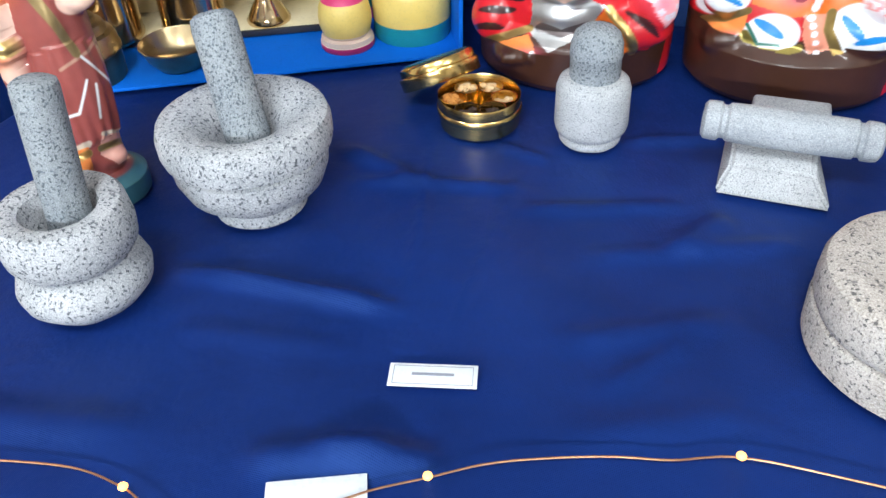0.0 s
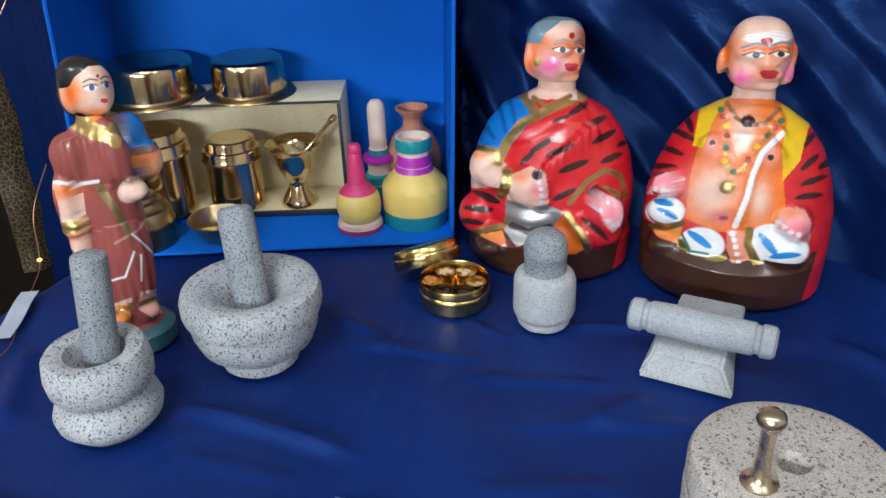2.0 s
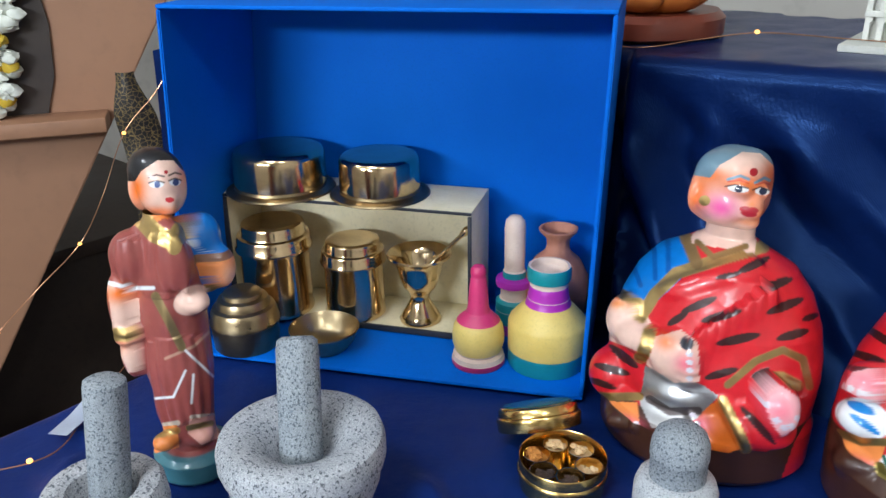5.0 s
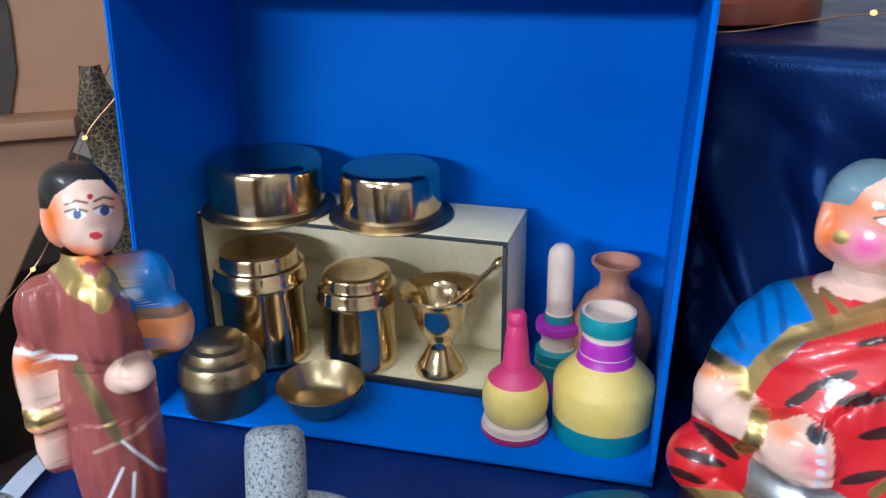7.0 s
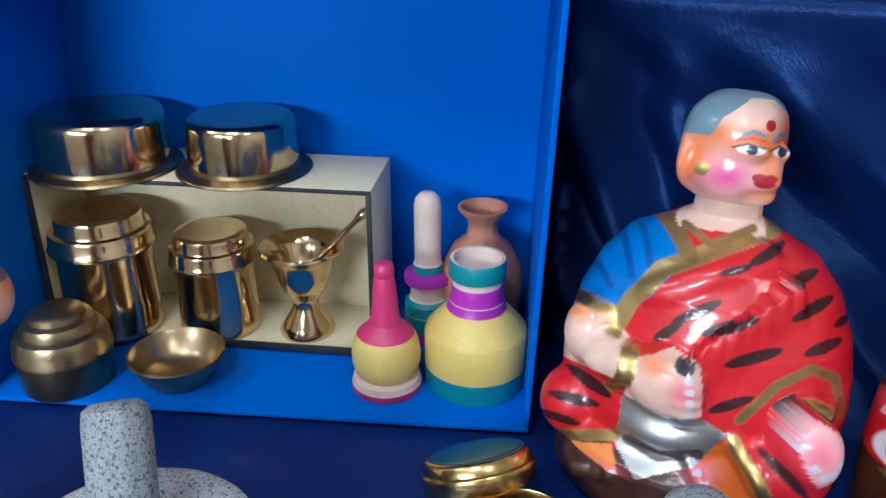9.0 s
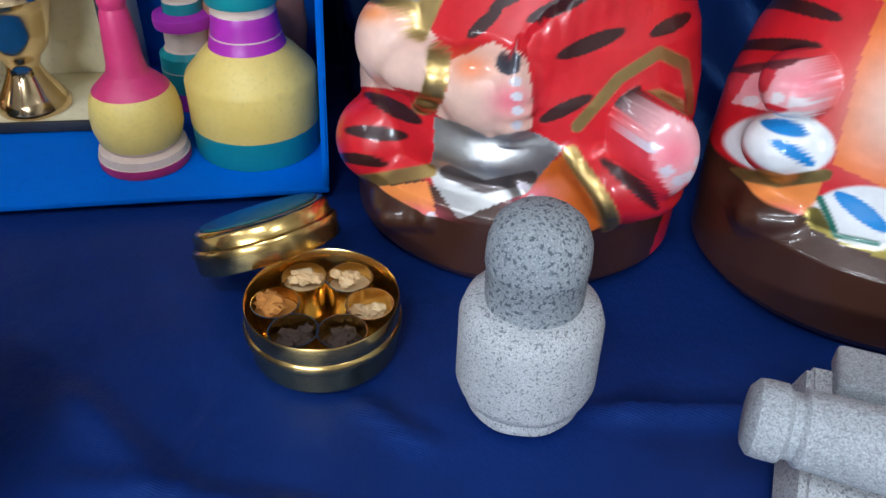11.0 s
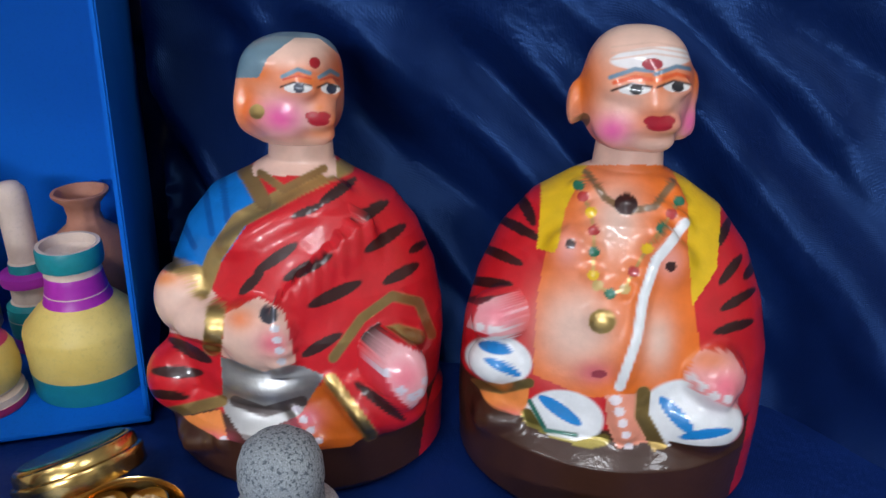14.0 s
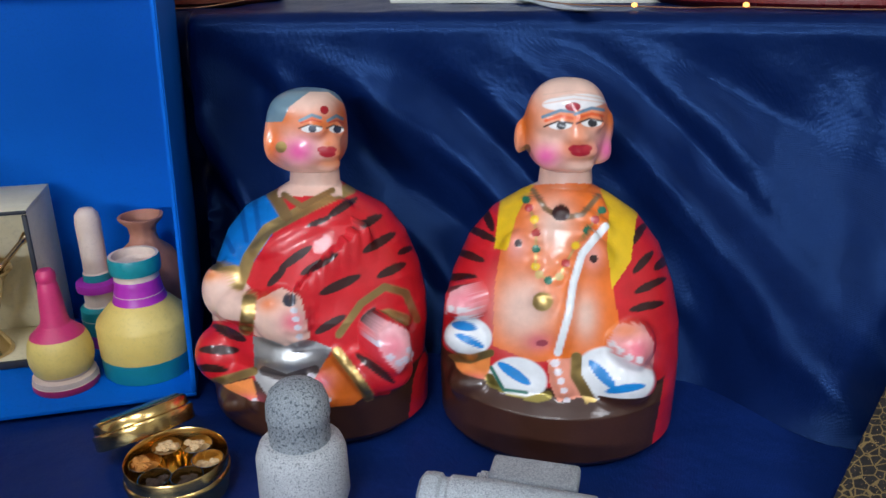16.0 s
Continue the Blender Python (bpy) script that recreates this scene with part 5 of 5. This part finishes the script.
    for i in range(5):
        b.dot(105 + 20 * i, 896 + 3 * (i in (2, 3)), 9, 10, (0.74, 0.66, 0.70))
    b.dot(285, 885, 88, 62, WHITE, 12)
    b.stroke(((205, 880), (240, 935), (310, 950), (370, 935)), 26, (0.30, 0.24, 0.06), 0.8)
    b.stroke(((210, 850), (245, 915), (310, 925)), 10, (0.01, 0.13, 0.09))
    b.dot(275, 870, 58, 15, (0.01, 0.22, 0.58), 35)
    b.patch([(370, 835), (440, 830), (465, 940), (400, 955), (375, 900)], (0.80, 0.30, 0.20))
    for i in range(5):
        b.dot(392 + 8 * i, 845 + 26 * i, 14 - i, 12 - i, (0.74, 0.66, 0.70))
    b.dot(560, 882, 118, 84, WHITE, 12)
    b.stroke(((452, 830), (450, 880), (490, 950), (530, 985)), 30, (0.44, 0.30, 0.10), 0.9)
    b.dot(525, 880, 58, 16, (0.01, 0.22, 0.58), 48)
    b.dot(590, 920, 60, 12, (0.01, 0.22, 0.58), -8)
    b.patch([(540, 790), (570, 735), (640, 735), (672, 790), (665, 868), (610, 850), (555, 820)], (0.80, 0.36, 0.34))
    b.airbrush(625, 815, 45, 40, PINK, 0.9)
    b.airbrush(590, 755, 50, 25, SKIN, 0.7)
    for q in ((556, 795), (575, 815), (602, 835), (632, 842)):
        b.dot(*q, 11, 11, (0.74, 0.66, 0.68))
    b.front = np.ones(len(x))
    foot = (p[:, 2] < 0.050) | ((p[:, 2] < 0.0585) & (np.hypot(p[:, 0], p[:, 1] / 0.90) > 0.0865))
    b.put(foot & (p[:, 0] < 0.080 + 0.1 * p[:, 2]), BROWN)
    b.put((p[:, 2] > 0.186) & (y < 335), PALE)
    return b.c


def paint_man_head(p):
    x, y = MD(p)
    b = Painter(x, y, np.ones(len(x)), PALE)
    back = np.clip((p[:, 1] - M_HEAD[1] - 0.25 * (p[:, 0] - M_HEAD[0]) - 0.004) / 0.003, 0, 1)
    b.airbrush(308, 170, 48, 120, DEEP_ORANGE, 1.0)
    b.airbrush(552, 150, 34, 70, DEEP_ORANGE, 0.95)
    b.airbrush(455, 155, 115, 40, DEEP_ORANGE, 0.95)
    b.airbrush(462, 205, 34, 40, DEEP_ORANGE, 0.5)
    b.airbrush(460, 248, 85, 36, DEEP_ORANGE, 0.75)
    b.airbrush(370, 265, 42, 36, (0.80, 0.12, 0.36), 0.95)
    b.airbrush(540, 245, 26, 42, (0.80, 0.12, 0.36), 0.9)
    b.front = (back < 0.5).astype(float)
    b.dot(450, 115, 92, 24, (0.78, 0.74, 0.74), -4)
    for cx, w in ((412, 34), (500, 30)):
        cy = 180 - (cx - 412) * 0.07
        b.dot(cx, cy, w, 12, (0.80, 0.78, 0.76))
        b.dot(cx + 3, cy, 14, 12, (0.015, 0.015, 0.02))
        b.stroke(((cx - w - 12, cy + 2), (cx - 6, cy - 12), (cx + w, cy - 5)), 5, (0.03, 0.01, 0.01))
        b.stroke(((cx - w - 16, cy - 25), (cx, cy - 42), (cx + w + 2, cy - 38)), 9, (0.14, 0.24, 0.33))
        b.stroke(((cx - w - 8, cy - 14), (cx, cy - 26), (cx + w, cy - 20)), 8, (0.75, 0.10, 0.02))
    b.dot(455, 245, 22, 11, LIPS)
    b.dot(482, 244, 20, 11, LIPS)
    b.dot(468, 256, 28, 11, LIPS)
    b.dot(448, 128, 23, 13, (0.36, 0.01, 0.03))
    b.dot(315, 242, 12, 16, (0.20, 0.10, 0.05))
    for i in range(3):
        b.stroke(((365, 92 + 13 * i), (450, 82 + 12 * i), (535, 96 + 10 * i)), 3, (0.72, 0.46, 0.36))
    b.front = np.ones(len(x))
    b.put(back * (y > 150), SKIN)
    return b.c


M_EGG = egg(M_HEAD + np.array((0, 0, 0.0012)), (0.0300, 0.031, 0.0346), 2.5)
head_lumps_m = dress(MD, M_EGG, [], [(460, 195, (0.0045, 0.006, 0.010)), (460, 212, (0.0075, 0.006, 0.004)), (455, 243, (0.006, 0.004, 0.0035)), (480, 243, (0.006, 0.004, 0.0035)), (468, 256, (0.008, 0.004, 0.003)), (295, 205, (0.004, 0.008, 0.012)), (550, 185, (0.002, 0.006, 0.009)),
                                     (385, 258, (0.012, 0.007, 0.011)), (525, 250, (0.006, 0.005, 0.008)), (412, 182, (0.009, 0.004, 0.004)), (502, 175, (0.008, 0.004, 0.004)), (462, 285, (0.010, 0.006, 0.006))])
doll_mesh("seated_man_doll", pose(0.626, 1.174, 0), MAN_CORE, ml, 0.216, M_HEAD, M_EGG, head_lumps_m, paint_man, paint_man_head,
          "glossy seated bald doll in red striped shawl, white dhoti", axis=lambda z: (0 * z, 0.08 * np.maximum(z - 0.05, 0)))

# -- the standing woman --
# the camera's pose at 5 s, in doll space
SD = CameraView((0.5595, -0.2905, 0.4440), (-1.240, 1.370, -0.764), -0.9, 2016, 1099, 618)


STAND_CORE = profile_core([(0, 0.033), (0.003, 0.035), (0.018, 0.035), (0.022, 0.030), (0.026, 0.021), (0.05, 0.022), (0.10, 0.027), (0.15, 0.028), (0.19, 0.026), (0.205, 0.020), (0.215, 0.013), (0.232, 0.011), (0.24, 0.011)], 0.95)
sl = [(SD.turned(330, 630, 0.0), (0.018, 0.018, 0.020)), (SD.turned(305, 760, -0.004), (0.0105, 0.011, 0.030)), (SD.turned(330, 880, -0.006), (0.0085, 0.009, 0.020)), (SD.turned(500, 585, 0.006), (0.015, 0.015, 0.020)),
      (SD.turned(548, 660, -0.004), (0.011, 0.012, 0.018)), (SD.turned(480, 745, -0.022), (0.015, 0.011, 0.010)), (SD.turned(420, 640, -0.012), (0.024, 0.016, 0.024)), (SD.turned(445, 900, -0.004), (0.027, 0.024, 0.045)),
      (SD.turned(410, 1095, -0.018), (0.0095, 0.010, 0.0075)), (SD.turned(500, 1080, -0.018), (0.0095, 0.010, 0.0075)), (SD.turned(400, 560, -0.012), (0.016, 0.009, 0.008)), (SD.turned(450, 1000, -0.002), (0.022, 0.020, 0.030))]
fine = [(300 + 26 * i, 640 + 5 * i, (0.003, 0.003, 0.016)) for i in range(7)] + [(390 + 24 * i, 960 - 3 * i, (0.003, 0.003, 0.030)) for i in range(6)]
fine += [(345 + 16 * i, 555 + (18, 34, 46, 52, 52, 44, 26, 4)[i], (0.004, 0.004, 0.006)) for i in range(8)] + [(432, 610, (0.006, 0.005, 0.007)), (308, 822, (0.008, 0.005, 0.003)), (308, 842, (0.008, 0.005, 0.003)), (420, 800, (0.004, 0.004, 0.014)), (520, 705, (0.005, 0.005, 0.006))]
sl = dress(SD, STAND_CORE, sl, fine)
S_HEAD = SD.turned(400, 455, 0.0)
MAROON_SARI = (0.29, 0.068, 0.058)


def paint_stand(p):
    x, y = SD(p)
    b = Painter(x, y, np.ones(len(x)), MAROON_SARI)
    b.put(np.clip((0.0245 - p[:, 2]) / 0.001, 0, 1), (0.045, 0.16, 0.20))
    b.front = ((p @ SD.h) < 0.014).astype(float)
    b.patch([(262, 695), (300, 725), (345, 740), (350, 840), (352, 925), (318, 925), (285, 850)], PALE)
    b.airbrush(295, 730, 45, 26, DEEP_ORANGE)
    b.airbrush(300, 850, 30, 25, DEEP_ORANGE, 0.7)
    def ball(i, r, colour, stretch=1.0):
        q = p - np.array(sl[i][0])
        q[:, 2] /= stretch
        b.put((r - np.linalg.norm(q, axis=1)) / 0.0015 + 0.5, colour)

    whole = b.front
    b.front = np.ones(len(x))
    for k, r in ((3, 0.0260), (4, 0.0195)):
        ball(k, r, BLUE, 1.25)
    limb = (np.abs(b.c[:, 2] - BLUE[2]) < 0.02).astype(float)
    b.front = limb
    cuff = 0.45 * sl[3][0][2] + 0.55 * sl[4][0][2]
    b.put((p[:, 2] < cuff + 0.003) * 1.0, (0.20, 0.085, 0.045))
    b.put((p[:, 2] < cuff - 0.003) * 1.0, SKIN)
    b.airbrush(575, 690, 26, 40, PALE, 0.7)
    b.front = whole
    b.dot(478, 745, 52, 36, PALE, -25)
    b.stroke(((510, 690), (530, 720)), 26, (0.30, 0.18, 0.06), 0.7)
    b.stroke(((288, 830), (330, 832)), 34, GILT, 0.9)
    b.stroke(((262, 700), (320, 715), (380, 715)), 10, WHITE)
    b.stroke(((465, 600), (510, 630)), 9, WHITE)
    b.stroke(((370, 990), (430, 985), (460, 920)), 6, WHITE)
    b.stroke(((410, 890), (480, 860), (545, 800)), 7, (0.45, 0.25, 0.18))
    b.stroke(((460, 870), (530, 935)), 6, WHITE)
    b.stroke(((475, 1000), (480, 930)), 6, WHITE)
    b.stroke(((385, 1060), (440, 1050)), 14, (0.60, 0.50, 0.40))
    b.stroke(((475, 1035), (530, 1030)), 10, (0.60, 0.50, 0.40))
    b.stroke(((385, 735), (420, 800), (450, 860)), 22, (0.36, 0.26, 0.12), 0.8)
    b.patch([(375, 1060), (440, 1055), (445, 1110), (385, 1125), (372, 1100)], SKIN)
    b.patch([(470, 1040), (530, 1030), (545, 1085), (500, 1105), (465, 1075)], (0.80, 0.40, 0.32))
    b.stroke(((380, 1082), (440, 1068)), 16, GILT, 0.9)
    b.stroke(((468, 1062), (525, 1050)), 14, GILT, 0.9)
    b.front = np.ones(len(x))
    b.put((p[:, 2] > 0.205) & (y < 560) & (np.hypot(p[:, 0], p[:, 1]) < 0.019), SKIN)
    b.front = ((p @ SD.h) < 0.016).astype(float)
    b.stroke(((340, 530), (385, 580), (430, 600), (470, 540)), 46, GILT, 0.9)
    b.dot(432, 610, 20, 24, GILT, 0, 0.9)
    return b.c


def paint_stand_head(p):
    x, y = SD(p)
    b = Painter(x, y, np.ones(len(x)), PALE)
    near = ((p - S_HEAD) @ SD.h) < 0.008
    b.airbrush(340, 470, 26, 60, DEEP_ORANGE)
    b.airbrush(455, 430, 14, 40, SKIN, 0.8)
    b.airbrush(395, 525, 60, 14, DEEP_ORANGE, 0.8)
    b.front = near.astype(float)
    for cx, w in ((388, 19), (434, 15)):
        cy = 458 - (cx - 388) * 0.12
        b.dot(cx, cy, w, 9, (0.78, 0.80, 0.84))
        b.dot(cx + 2, cy, 8, 9, (0.04, 0.07, 0.20))
        b.stroke(((cx - w, cy - 4), (cx, cy - 10), (cx + w, cy - 5)), 3.5, (0.02, 0.01, 0.01))
        b.stroke(((cx - w, cy - 17), (cx, cy - 24), (cx + w, cy - 20)), 4, (0.03, 0.01, 0.01))
    b.dot(421, 496, 12, 7, (0.50, 0.02, 0.03))
    b.dot(412, 427, 5, 5, (0.40, 0.01, 0.02))
    b.front = np.ones(len(x))
    hair = inside(x, y, [(280, 450), (335, 450), (350, 425), (390, 398), (430, 398), (450, 420), (480, 440), (500, 330), (300, 320)])
    b.put(np.maximum(hair, ~near & (y < 540)), (0.008, 0.008, 0.010))
    return b.c


S_EGG = egg(S_HEAD, (0.0180, 0.0180, 0.0255), 2.2)
S_HAIR = [(SD.turned(372, 415, 0.008), (0.0165, 0.0165, 0.0150)), (SD.turned(352, 470, 0.014), (0.010, 0.010, 0.018))]
S_FACE = dress(SD, S_EGG, S_HAIR, [(414, 475, (0.0022, 0.004, 0.006)), (421, 496, (0.0045, 0.003, 0.0024)), (418, 515, (0.006, 0.004, 0.004)), (335, 478, (0.003, 0.004, 0.008))])
doll_mesh("standing_woman_doll", pose(0.1165, 0.8175, 0), STAND_CORE, sl, 0.236, S_HEAD, S_EGG, S_FACE, paint_stand, paint_stand_head,
          "glossy standing doll in maroon sari on teal base", nu=300, nv=360, hu=180, hv=140)
